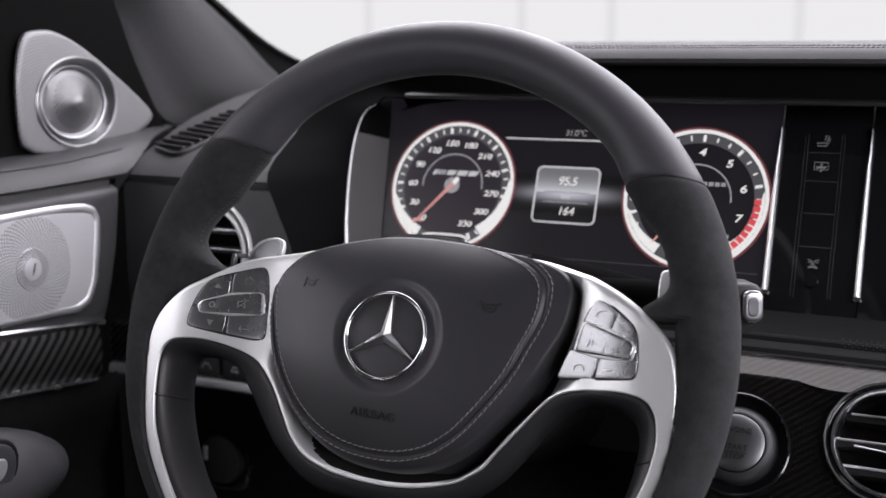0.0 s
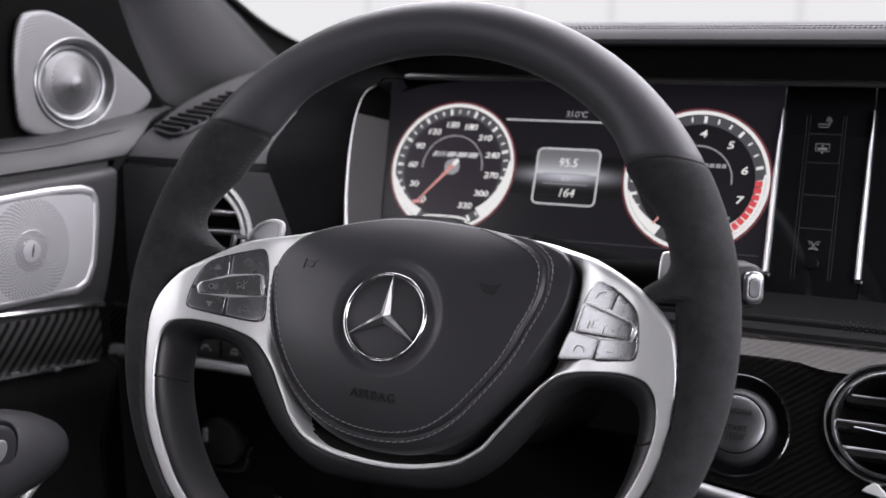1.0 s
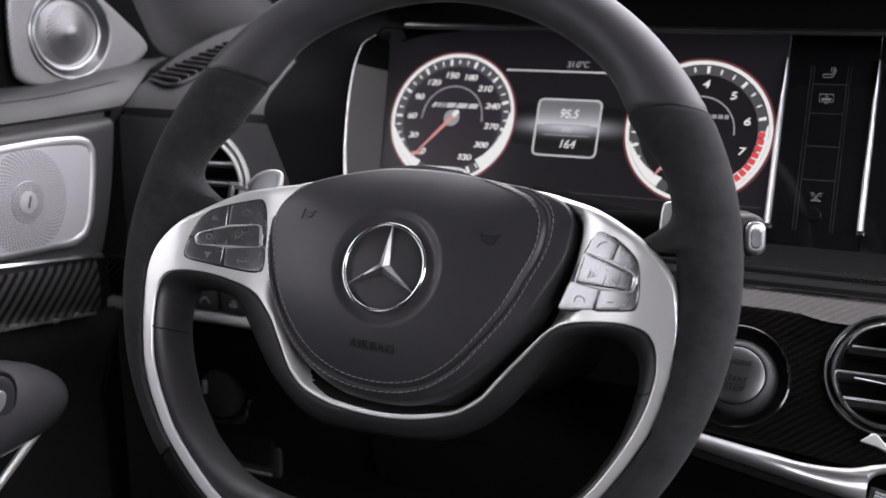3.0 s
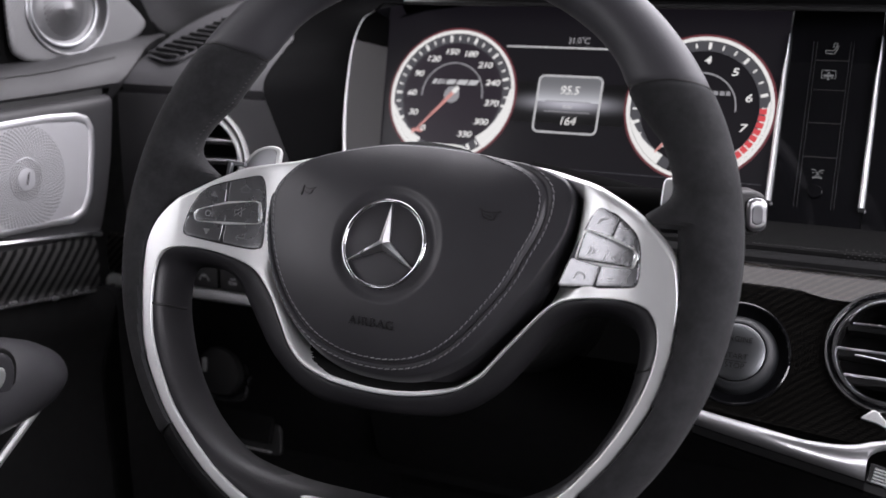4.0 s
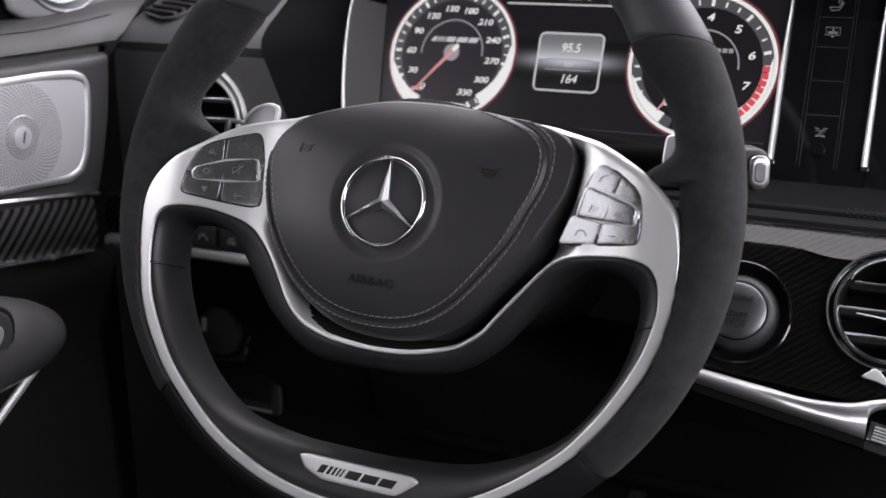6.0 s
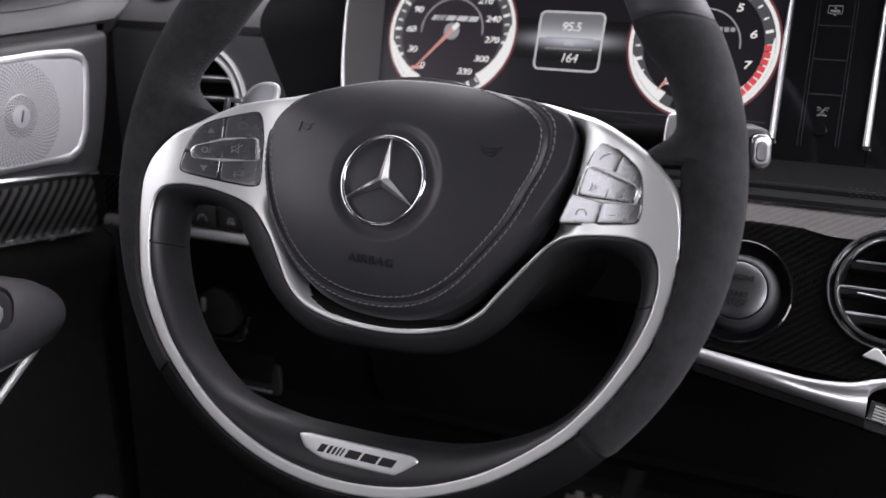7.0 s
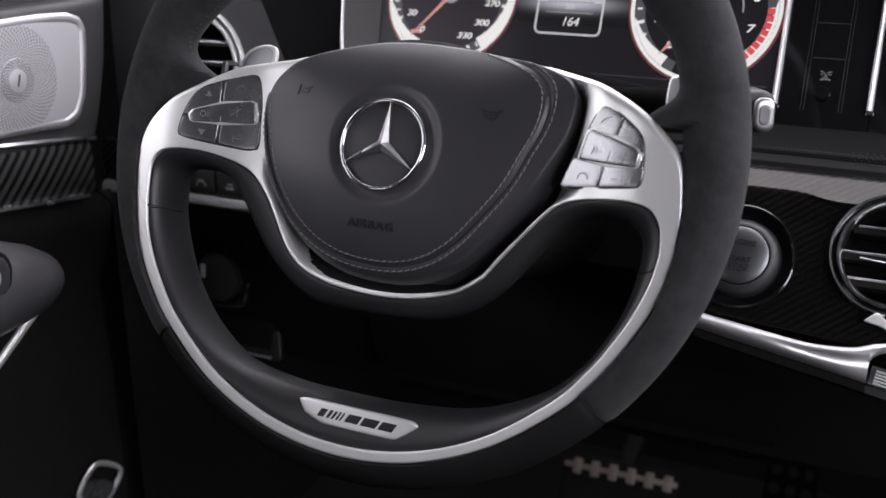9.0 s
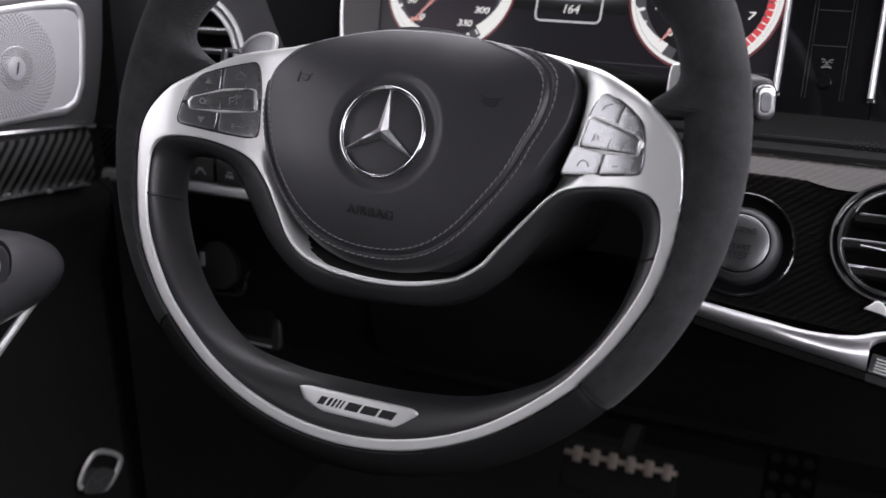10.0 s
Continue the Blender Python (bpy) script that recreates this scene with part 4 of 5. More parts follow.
def swelling_ring(r1, a0, a1, w0, w1, n=60, z=0.0005):
    """A lit crescent whose width grows along its length."""
    rows = []
    for i, a in enumerate(np.linspace(a0, a1, n)):
        w = w0 + (w1 - w0) * (i / (n - 1)) ** 0.7
        c, s = math.cos(math.radians(a)), math.sin(math.radians(a))
        rows.append([((r1 - w) * c, (r1 - w) * s, 0.0), ((r1 - w) * c, (r1 - w) * s, z), (r1 * c, r1 * s, z), (r1 * c, r1 * s, 0.0)])
    return sheet(rows)


def dial(cx, numbers, first, step, size, red=None):
    d = new("dial")
    d.parent = cluster
    d.matrix_local = at(cx, 0, 0.0004)
    part("rim_glow", ring2d(0.0530, 0.0548, 0, 360, 0.0003), LIT_PINK, d, "faint red glow round the dial")
    part("rim_light", ring2d(0.0503, 0.0530, 0, 360, 0.0006), LIT, d, "white lit ring")
    part("tick_band", ring2d(0.0425, 0.0500, -70, 250, 0.0002), LIT_DIM, d)
    part("lower_light", swelling_ring(0.0500, 8, -52, 0.0006, 0.0085), LIT, d, "bright crescent of the dial")
    part("lower_light", swelling_ring(0.0500, 192, 240, 0.0006, 0.0080), LIT, d, "bright crescent of the dial")
    part("inner_arc", ring2d(0.0255, 0.0266, -4, 184, 0.0004), LIT_SOFT, d, "thin grey arc")
    for i in range(len(numbers) * 3 - 2):
        a = first - step * i / 3
        big = i % 3 == 0
        t = math.radians(a)
        m = at(0.0462 * math.cos(t), 0.0462 * math.sin(t), 0.0004, a)
        part("tick", box((-0.0026 if big else -0.0018, -0.0011 if big else -0.0006, 0), (0.0026 if big else 0.0018, 0.0011 if big else 0.0006, 0.0003)), LIT, d, "", m)
    for i, s in enumerate(numbers):
        t = math.radians(first - step * i)
        text(s, size * 0.74, LIT, d, at(0.0352 * math.cos(t), 0.0352 * math.sin(t), 0.0004) @ Matrix.Diagonal((1.3, 1.0, 1.0, 1.0)), "number", 0.0001, 0.95, shear=0.15, bold=0.00012)
    if red:
        for a in np.arange(red[0], red[1], -6.4):
            part("red_segment", ring2d(0.0430, 0.0480, a, a - 5.2, 0.0008, 6), LIT_RED, d, "red segment of the scale")
    return d


speedo = dial(-0.0808, ["0", "30", "60", "90", "120", "150", "180", "210", "240", "270", "300", "330"], 234, 27, 0.0088)
rev = dial(0.1147, ["0", "1", "2", "3", "4", "5", "6", "7", "8"], 232.5, 36.4, 0.0108, (2, -56))


def needle(d, a, r0, r1):
    t = math.radians(a)
    pts = [(r0, -0.0016), (r0, 0.0016), (r1, 0.0004), (r1, -0.0004)]
    part("needle", plate(pts, None, 0.0012, 0.0005, 0.0001, 2), LIT_ROSE, d, "rose lit needle", at(0, 0, 0, a))
    part("needle_tail", plate([(-0.008, -0.0018), (-0.008, 0.0018), (r0, 0.0018), (r0, -0.0018)][::-1], None, 0.0014, 0.0005, 0.0001, 2), LIT, d, "white needle tail", at(0, 0, 0, a))


part("dial_face", lathe([(0.0, 0.0002), (0.0425, 0.0002)], 64), LIT_FACE, speedo, "dim purple lit dial face")
needle(speedo, 229, -0.002, 0.0445)
needle(rev, 232, 0.028, 0.0445)
part("needle_hub", lathe([(0, 0.001), (0.0062, 0.001), (0.0066, 0.0004), (0.0066, 0.0)], 32), LIT_SOFT, speedo, "grey needle hub")
for x0, w in ((-19, 3.2), (-14.6, 1.4), (-12.0, 1.2), (-9.6, 1.0), (-6.8, 7.4), (2.2, 8.6), (12.2, 7.6)):
    part("logo_bar", plate(mm([(x0, 8.4), (x0 + w, 8.4), (x0 + w + 2.2, 12.4), (x0 + 2.2, 12.4)]), None, 0.0003, 0.0003, 0.00005, 2), LIT_MID, speedo, "grey lit bar")
for x0, w in ((4.5, 3.4), (9.0, 3.4), (13.5, 3.4), (18, 3.0)):
    part("logo_bar", box((x0 * MM, 0.0100, 0), ((x0 + w) * MM, 0.0130, 0.0003)), LIT_SOFT, rev, "grey lit bar")
for y0 in (-28.5, -32.5):
    part("unit_bar", box((0.0190, y0 * MM, 0), (0.0275, (y0 + 2.8) * MM, 0.0003)), LIT_SOFT, rev, "small grey lit bar")
part("unit_bar", box((-0.0300, -0.0315, 0), (-0.0205, -0.0290, 0.0003)), LIT_ROSE, speedo, "small lit bar")
part("readout_frame", band(cat(mm([(-20, -48), (-19, -42.8), (-12, -41), (0, -40.8), (12, -41), (19, -42.8), (20, -48)]), 40), 0.0016, 0, 0.0004), LIT, speedo, "white outline of the speed readout")

info = new("trip_display")
info.parent = cluster
info.matrix_local = at(0.0160, -0.0030, 0.0004)
o = rounded(0.0500, 0.0440, 0.0042, 5)
part("display_frame", band(np.array(o + o[:2]), 0.0014, 0, 0.0005), LIT_MID, info, "light grey rounded frame")
part("display_field", box((-0.0243, 0.0020, 0), (0.0243, 0.0213, 0.0002)), LIT_FIELD, info, "grey upper field")
part("display_line", box((-0.018, 0.0018, 0.0002), (0.018, 0.0026, 0.0005)), LIT_SOFT, info)
part("display_line", box((-0.018, -0.0062, 0.0002), (0.018, -0.0056, 0.0005)), LIT_SOFT, info)
text("95.5", 0.0094, LIT, info, at(0, 0.0108, 0.0004), "number", 0.0001, 0.95, shear=0.2)
text("km", 0.0058, LIT_MID, info, at(0, -0.0016, 0.0004), "lettering", 0.0001, shear=0.15)
text("164", 0.0094, LIT, info, at(0.0014, -0.0130, 0.0004), "number", 0.0001, 0.95, shear=0.2)
zone(box((-0.040, 0.0408, 0), (0.066, 0.0420, 0.0005)), LIT_MID, "status_line", "thin white lit line")
text("31.0°C", 0.0068, LIT_SOFT, cluster, at(0.0176, 0.0470, 0.0005), "temperature", 0.0001, 0.92, shear=0.1)
zone(box((-0.060, -0.0530, 0), (0.165, -0.0522, 0.0006)), LIT_EDGE, "screen_edge", "faint lower edge of the lit picture")
part("light_streak", box((-0.0435, -0.016, 0.0), (0.0435, 0.016, 0.00015)), STREAK, cluster, "dim lit band across the screen", at(0.0165, -0.002, 0.0001))

# cluster surround: chrome lip and side wall
LIP = [(-0.1534, -0.0764, 0.020), (-0.157, -0.058, 0.020), (-0.1615, -0.0345, 0.020), (-0.1653, -0.001, 0.020), (-0.166, 0.0306, 0.020), (-0.1611, 0.0528, 0.020), (-0.1504, 0.061, 0.020)]
lip = cat(LIP, 48)
part("chrome_lip", tube(lip, 0.0013, 0.0018, up=(0, 0, 1), seg=10, taper=lambda s: 1.0 - 0.85 * s ** 1.5), SILVER, cluster, "thin chrome edge beside the display")
rows = [[(p[0] + (q - p[0]) * s, p[1] + (min(p[1], 0.06) - p[1]) * s, p[2] * (1 - s) + 0.001 * s) for s in np.linspace(0, 1, 8)] for p, q in zip(lip, np.linspace(-0.134, -0.147, len(lip)))]
cut = int(np.argmax(lip[:, 1] > 0.036))
part("side_wall", sheet(rows[:cut + 1]), plain("gloss_reveal", (0.075, 0.074, 0.073), 0.16, 4), cluster, "glossy dark reveal beside the display")
# same reveal as below, its dark reflection put into a black colour
part("upper_reveal", sheet(rows[cut:]), DARK_FASCIA, cluster, "upper reveal coloured black where its reflection darkens")

part("lip_corner", tube(cat([(-0.1504, 0.061, 0.020), (-0.140, 0.0640, 0.028), (-0.126, 0.0610, 0.038), (-0.110, 0.0580, 0.0450)], 24), 0.0008, seg=8), DARK_FASCIA, cluster, "dark satin edge turning over the display")

# control strip between the two screens
strip = thing("control_strip", "gloss black button strip between two vertical chrome bars", "control panel", CL)
part("strip_panel", box((0.1722, -0.085, -0.006), (0.2322, 0.084, 0.0), 0.0002), GLOSS, strip)


def chrome_bar(u):
    rows = []
    for v, w in ((56, 0.3), (50, 0.5), (40, 0.9), (28, 1.3), (5, 1.7), (-40, 1.9), (-60, 1.9), (-63.5, 1.9)):
        x = (u + (0.5 if v > 30 else 0)) * MM
        rows.append([(x - w * MM, v * MM, 0.0), (x - w * MM, v * MM, 0.0030), (x - w * 0.3 * MM, v * MM, 0.0045), (x + w * 0.6 * MM, v * MM, 0.0040), (x + w * MM, v * MM, 0.0)])
    return sheet(rows, caps=True)


for u in (171.0, 232.0):
    part("chrome_bar", chrome_bar(u), SILVER, strip, "tapered vertical chrome bar")
    part("bar_end", box(((u - 2) * MM, -0.0665, 0.0), ((u + 2.5) * MM, -0.0635, 0.004), 0.0006), CHROME, strip)
for u in (188.2, 190.4, 212.6, 214.6):
    part("groove_line", box(((u - 0.12) * MM, -0.066, 0.0), ((u + 0.12) * MM, 0.052, 0.0003)), GROOVE, strip)
for v in (38.5, 17.5, -6, -30):
    part("button_gap", box((0.1912, (v - 0.25) * MM, 0.0), (0.2122, (v + 0.25) * MM, 0.0003)), PLASTIC, strip)
SEAT = [(-4.2, -1.4), (-3.6, -3.6), (1.6, -3.6), (2.6, -2.6), (4.4, 2.0), (3.4, 2.2), (1.6, -1.4), (-4.2, -1.4)]
part("symbol", join(band(mm(SEAT), 0.0005, 0, 0.0003), *[band(cat(mm([(x, 1.0), (x + 0.8, 2.0), (x + 0.4, 3.0), (x + 1.2, 4.2)]), 10), 0.0004, 0, 0.0003) for x in (0.6, 2.4)]), ICON, strip, "small seat symbol", at(0.2006, 0.0470, 0.0003))
part("symbol", join(band(mm([(1.2, -2.6), (4.6, -2.6), (4.6, 2.8), (-4.6, 2.8), (-4.6, -2.6), (-1.2, -2.6)]), 0.0005, 0, 0.0003), bars((-3.2, -1.6, 3.2, 0.0), (-0.4, 0.6, 0.4, 2.0), (-0.4, -4.2, 0.4, -2.2), (-1.0, 0.8, 1.0, 1.3), (-1.0, -3.6, 1.0, -3.1))), ICON, strip, "small screen symbol", at(0.2005, 0.0285, 0.0003))
part("symbol", join(band(cat(mm([(-4.0, 3.4), (-1.6, 3.0), (0, 0.4), (1.6, -0.6)]), 12), 0.0006, 0, 0.0003), band(cat(mm([(4.0, 3.4), (1.6, 3.0), (0, 0.4), (-1.6, -0.6)]), 12), 0.0006, 0, 0.0003), bars((-3.4, 1.2, -1.8, 1.8), (1.8, 1.2, 3.4, 1.8)), band(cat(mm([(-3.2, -2.2), (0, -1.6), (3.2, -2.2)]), 10), 0.0011, 0, 0.0003)), ICON, strip, "small crossed symbol", at(0.2014, -0.0425, 0.0003))
part("knob", lathe([(0, 0.004), (0.0042, 0.0038), (0.0048, 0.003), (0.005, 0.0)], 28), GLOSS, strip, "small gloss black knob", at(0.2012, -0.0545, 0.0))

solid("centre_screen", box((0.2330, -0.080, -0.006), (0.62, 0.084, 0.0), 0.0002), GLOSS, "switched-off gloss black centre screen in the dashboard", "screen", CL)

# ---- dashboard ----
dash = thing("dashboard", "black leather dashboard with stitched top roll and dark fascia", "dashboard")
TOP = [(0.246, 0.1465), (0.2425, 0.1485), (0.2425, 0.1515), (0.246, 0.1550), (0.252, 0.1578), (0.2585, 0.1592)]
BACK = [(0.2610, 0.1592), (0.268, 0.1608), (0.290, 0.1630), (0.34, 0.1640), (0.45, 0.160), (0.62, 0.150)]


def dash_x(profile, xs, closed=False, f=None):
    rows = []
    for x in xs:
        rows.append([(x, y + (f(x)[0] if f else 0), z + (f(x)[1] if f else 0)) for y, z in profile])
    return sheet(rows, wrap_c=closed)


XS = np.linspace(-0.13, 1.10, 60)


def bow(x):
    """The top roll sinks and draws back at its outer end."""
    k = max(0.0, (-0.02 - x) / 0.11)
    return 0.03 * k * k, -0.012 * k * k


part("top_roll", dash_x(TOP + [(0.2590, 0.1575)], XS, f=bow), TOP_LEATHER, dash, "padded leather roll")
part("top_pad", dash_x([(0.2606, 0.1575)] + BACK, XS, f=bow), TOP_SHEEN_TINT, dash, "leather dashboard top, its sheen put into a lighter colour")
part("seam_bed", dash_x([(0.2585, 0.1584), (0.2598, 0.1578), (0.2612, 0.1584)], XS, f=bow), RUBBER, dash, "dark groove between two stitched seams")


def dash_stitches(y, z):
    out = []
    for x in np.arange(-0.02, 0.40, 0.0032):
        out.append(tube([(x, y, z), (x + 0.0011, y, z + 0.0002), (x + 0.0022, y, z)], 0.0003, seg=5, up=(0, 0.2, 1)))
    return join(*out)


tagged(part("stitching", dash_stitches(0.2560, 0.1588), DARK_THREAD, dash, "light grey stitches"), kind="stuff")
tagged(part("stitching", dash_stitches(0.2650, 0.1603), DARK_THREAD, dash, "light grey stitches"), kind="stuff")
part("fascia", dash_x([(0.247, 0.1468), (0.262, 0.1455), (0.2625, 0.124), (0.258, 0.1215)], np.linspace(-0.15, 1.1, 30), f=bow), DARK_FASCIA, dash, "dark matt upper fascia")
part("cowl_lip", dash_x([(0.2610, 0.1245), (0.2505, 0.1238), (0.2490, 0.1226), (0.2492, 0.1208), (0.2515, 0.1200), (0.300, 0.1190)], np.linspace(-0.112, 1.1, 36)), plain("satin_black_lip", (0.012, 0.012, 0.012), 0.5, spec=0.35), dash, "thin satin lip over the displays")
part("shelf", dash_x([(0.240, -0.0215), (0.205, -0.0265), (0.1965, -0.0280), (0.1950, -0.0286), (0.1945, -0.0310), (0.198, -0.036)], np.linspace(0.06, 1.1, 30)), SHELF, dash, "flat leather shelf under the screens")
part("shelf_ledge", dash_x([(0.196, -0.0345), (0.1905, -0.0325), (0.1898, -0.0304), (0.1885, -0.0298), (0.1815, -0.0312), (0.1797, -0.0325), (0.179, -0.0370), (0.186, -0.045)], np.linspace(0.06, 1.1, 30)), SHELF_EDGE, dash, "narrow leather ledge before the shelf")
tagged(part("stitching", join(*[tube([(x, 0.1978, -0.0277), (x + 0.0012, 0.1978, -0.0275), (x + 0.0024, 0.1978, -0.0277)], 0.00025, seg=5, up=(0, 0.2, 1)) for x in np.arange(0.17, 0.36, 0.0034)]), EMBOSS, dash, "dark stitches along the shelf"), kind="stuff")
part("shelf_step", dash_x([(0.178, -0.0352), (0.160, -0.0352), (0.1420, -0.0310), (0.1370, -0.0298), (0.1345, -0.0320), (0.14, -0.045)], np.linspace(0.06, 1.1, 30)), RUBBER, dash)

dots = []
for i in range(34):
    for j in range(5):
        x, y = 0.228 + 0.0042 * i + 0.0021 * (j % 2), 0.187 + 0.0036 * j
        z = -0.0305 + (y - 0.183) * 0.182
        dots.append(box((x - 0.0004, y - 0.0006, z - 0.0002), (x + 0.0004, y + 0.0006, z + 0.00025)))
tagged(part("perforation", join(*dots), EMBOSS, dash, "tiny dark perforations in the shelf"), kind="stuff")

# left end of the dashboard
def end_x(z):
    """Where the dashboard end turns into the flank beside the display."""
    return float(np.interp(z, (-0.09, -0.03, 0.005, 0.029, 0.052, 0.068, 0.12), (-0.168, -0.180, -0.1915, -0.202, -0.212, -0.220, -0.240)))


def end_sheet(profile, n=14, left=-0.358):
    return sheet([[(left + (end_x(z) - left) * k, y, z) for y, z in profile] for k in np.linspace(0, 1, n)])


def without(geo, x, z, r):
    """Leaves a round hole about (x, z) in an upright sheet."""
    v, f = geo
    return v, [q for q in f if math.hypot(np.mean([v[i][0] for i in q]) - x, np.mean([v[i][2] for i in q]) - z) > r]


END_TOP = cat([(0.55, 0.128), (0.40, 0.118), (0.30, 0.098), (0.235, 0.0735), (0.212, 0.0625), (0.2035, 0.0560), (0.2010, 0.0500), (0.206, 0.047)], 40)
END_FACE = cat([(0.208, 0.0475), (0.2025, 0.0455), (0.2005, 0.042), (0.1995, 0.0), (0.2000, -0.060), (0.2025, -0.0775), (0.208, -0.0795)], 70)
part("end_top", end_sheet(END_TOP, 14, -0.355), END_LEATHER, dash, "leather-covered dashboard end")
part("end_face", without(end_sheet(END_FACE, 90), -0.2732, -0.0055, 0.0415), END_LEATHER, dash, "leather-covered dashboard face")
lip_w = [CL @ Vector((x - 0.002, y, z)) for x, y, z in cat(LIP + [(-0.1238, 0.0660, 0.020), (-0.09, 0.0690, 0.020)], 60)]
outer = cat([(end_x(z), y, z) for y, z in ((0.2003, -0.09), (0.1998, -0.02), (0.2003, 0.030), (0.2035, 0.056), (0.235, 0.0730), (0.270, 0.087))] + [(-0.240, 0.30, 0.110), (-0.19, 0.30, 0.138), (-0.115, 0.275, 0.150)], 60)
# flank colour far below the end leather, holding the shade next to the display
part("end_flank", sheet([[np.array(a) + (np.array(b) - np.array(a)) * s + np.array((0, 0.006 * math.sin(math.pi * s), 0)) for s in np.linspace(0, 1, 14)] for a, b in zip(outer, lip_w)]), plain("shaded_flank_leather", (0.004, 0.004, 0.0042), 0.8, 300, spec=0.03), dash, "curved flank beside the display, shade put into its colour")
part("end_carbon", dash_x([(0.207, -0.0790), (0.2010, -0.0805), (0.1985, -0.090), (0.1990, -0.110), (0.2035, -0.1155)], np.linspace(-0.381, -0.120, 12)), CARBON_END, dash, "glossy carbon strip")
part("end_chrome", dash_x([(0.2035, -0.1152), (0.1970, -0.1160), (0.1945, -0.1185), (0.1938, -0.1232), (0.1965, -0.1256), (0.2035, -0.1262)], np.linspace(-0.381, -0.120, 12)), SILVER, dash, "thin satin chrome strip")
part("lower_panel", dash_x([(0.205, -0.1275), (0.200, -0.140), (0.206, -0.20), (0.232, -0.268), (0.300, -0.30), (0.42, -0.31)], np.linspace(-0.36, 1.10, 30)), RUBBER, dash, "black plastic lower panel")
for x, w in ((-0.276, 0.026), (-0.2475, 0.026)):
    b = part("push_key", box((x - w / 2, 0.1965, -0.1148), (x + w / 2, 0.203, -0.0945), 0.0015), plain("dark_key", (0.10, 0.10, 0.10), 0.45), dash, "small dark grey push key")
    part("symbol", moved(join(band(mm([(-5, -2.6), (-2.6, 1.4), (2.6, 1.4), (5, -2.6)]), 0.0014, 0, 0.0002), bars((-2.2, 1.6, 2.2, 3.0))) if x < -0.26 else bars((-3.5, -3.2, -1.2, 0), (-0.4, -3.2, 4.2, -0.4), (-2.0, 1.0, 3.5, 2.4)), frame_of((x, 0.1962, -0.1055), (1, 0, 0), (0, 0, 1))), PALE_PRINT, b, "small pale symbol")

# defroster grille with its slats
grille = thing("defroster_grille", "black slatted air grille in the dashboard top", "air grille")
G = frame_of((-0.3165, 0.2640, 0.0868), (0.39, 0.86, 0.33), (-1, 0.30, 0.10))
part("grille_bed", moved(plate(rounded(0.088, 0.040, 0.012), None, 0.0, 0.003, 0.0005), G), EMBOSS, grille)
part("grille_frame", moved(tube([(x, y, 0.0006) for x, y in rounded(0.089, 0.041, 0.0125)], 0.0016, 0.0012, seg=8, closed=True), G), ARM_LEATHER, grille, "raised black rim of the grille")
for i in range(10):
    part("slat", moved(box((-0.0019, -0.0185, 0.0), (0.0019, 0.0185, 0.0030), 0.0009), G @ pose(-0.0385 + 0.0086 * i, 0, 0.0006, 0, 18, 12)), DOOR_LEATHER, grille)

# side air vent behind the wheel
def air_vent(name, label, m, r, group, ring=None):
    v = thing(name, label, "air vent", m, group)
    part("outer_ring", lathe([(r * 1.00, -0.004), (r * 1.005, 0.001), (r * 0.985, 0.0032), (r * 0.955, 0.0030), (r * 0.94, 0.001), (r * 0.94, -0.006)], 72), ring or CHROME, v, "thin outer chrome ring")
    part("collar", lathe([(r * 0.94, 0.0008), (r * 0.90, 0.0002), (r * 0.89, -0.004)], 72), GLOSS, v, "gloss black collar")
    part("inner_ring", lathe([(r * 0.895, -0.005), (r * 0.89, 0.0015), (r * 0.87, 0.0034), (r * 0.835, 0.0036), (r * 0.80, 0.0020), (r * 0.785, -0.002), (r * 0.78, -0.012)], 72), ring or CHROME, v, "polished inner chrome ring")
    part("barrel", lathe([(r * 0.815, -0.004), (r * 0.80, -0.045), (0.0, -0.045)], 48), RUBBER, v, "deep black air duct")
    return v


LV = frame_of((-0.2730, 0.1960, -0.0055), (1, 0.05, 0), (0, 0.05, 1))
lv = air_vent("air_vent", "round chrome-ringed air vent in the dashboard end", LV, 0.0465, "round air vents", SILVER)
for y in (-0.016, 0.000, 0.016):
    w = math.sqrt(0.037 ** 2 - y * y)
    part("louvre", box((-w, y - 0.0022, -0.016), (w, y + 0.0022, -0.004), 0.001), PLASTIC, lv)
    part("louvre_edge", box((-w, y + 0.0004, -0.0042), (w, y + 0.0020, -0.0026), 0.0005), DULL_CHROME, lv, "chrome louvre edge")

# ---- carbon fascia with start button and centre vent ----
K = frame_of((0.18, 0.0920, -0.0610), (1, 0, 0), (0, 0.5145, 0.8575))
carbon = thing("carbon_fascia", "glossy carbon-fibre dashboard trim round the start button", "dashboard trim", K)


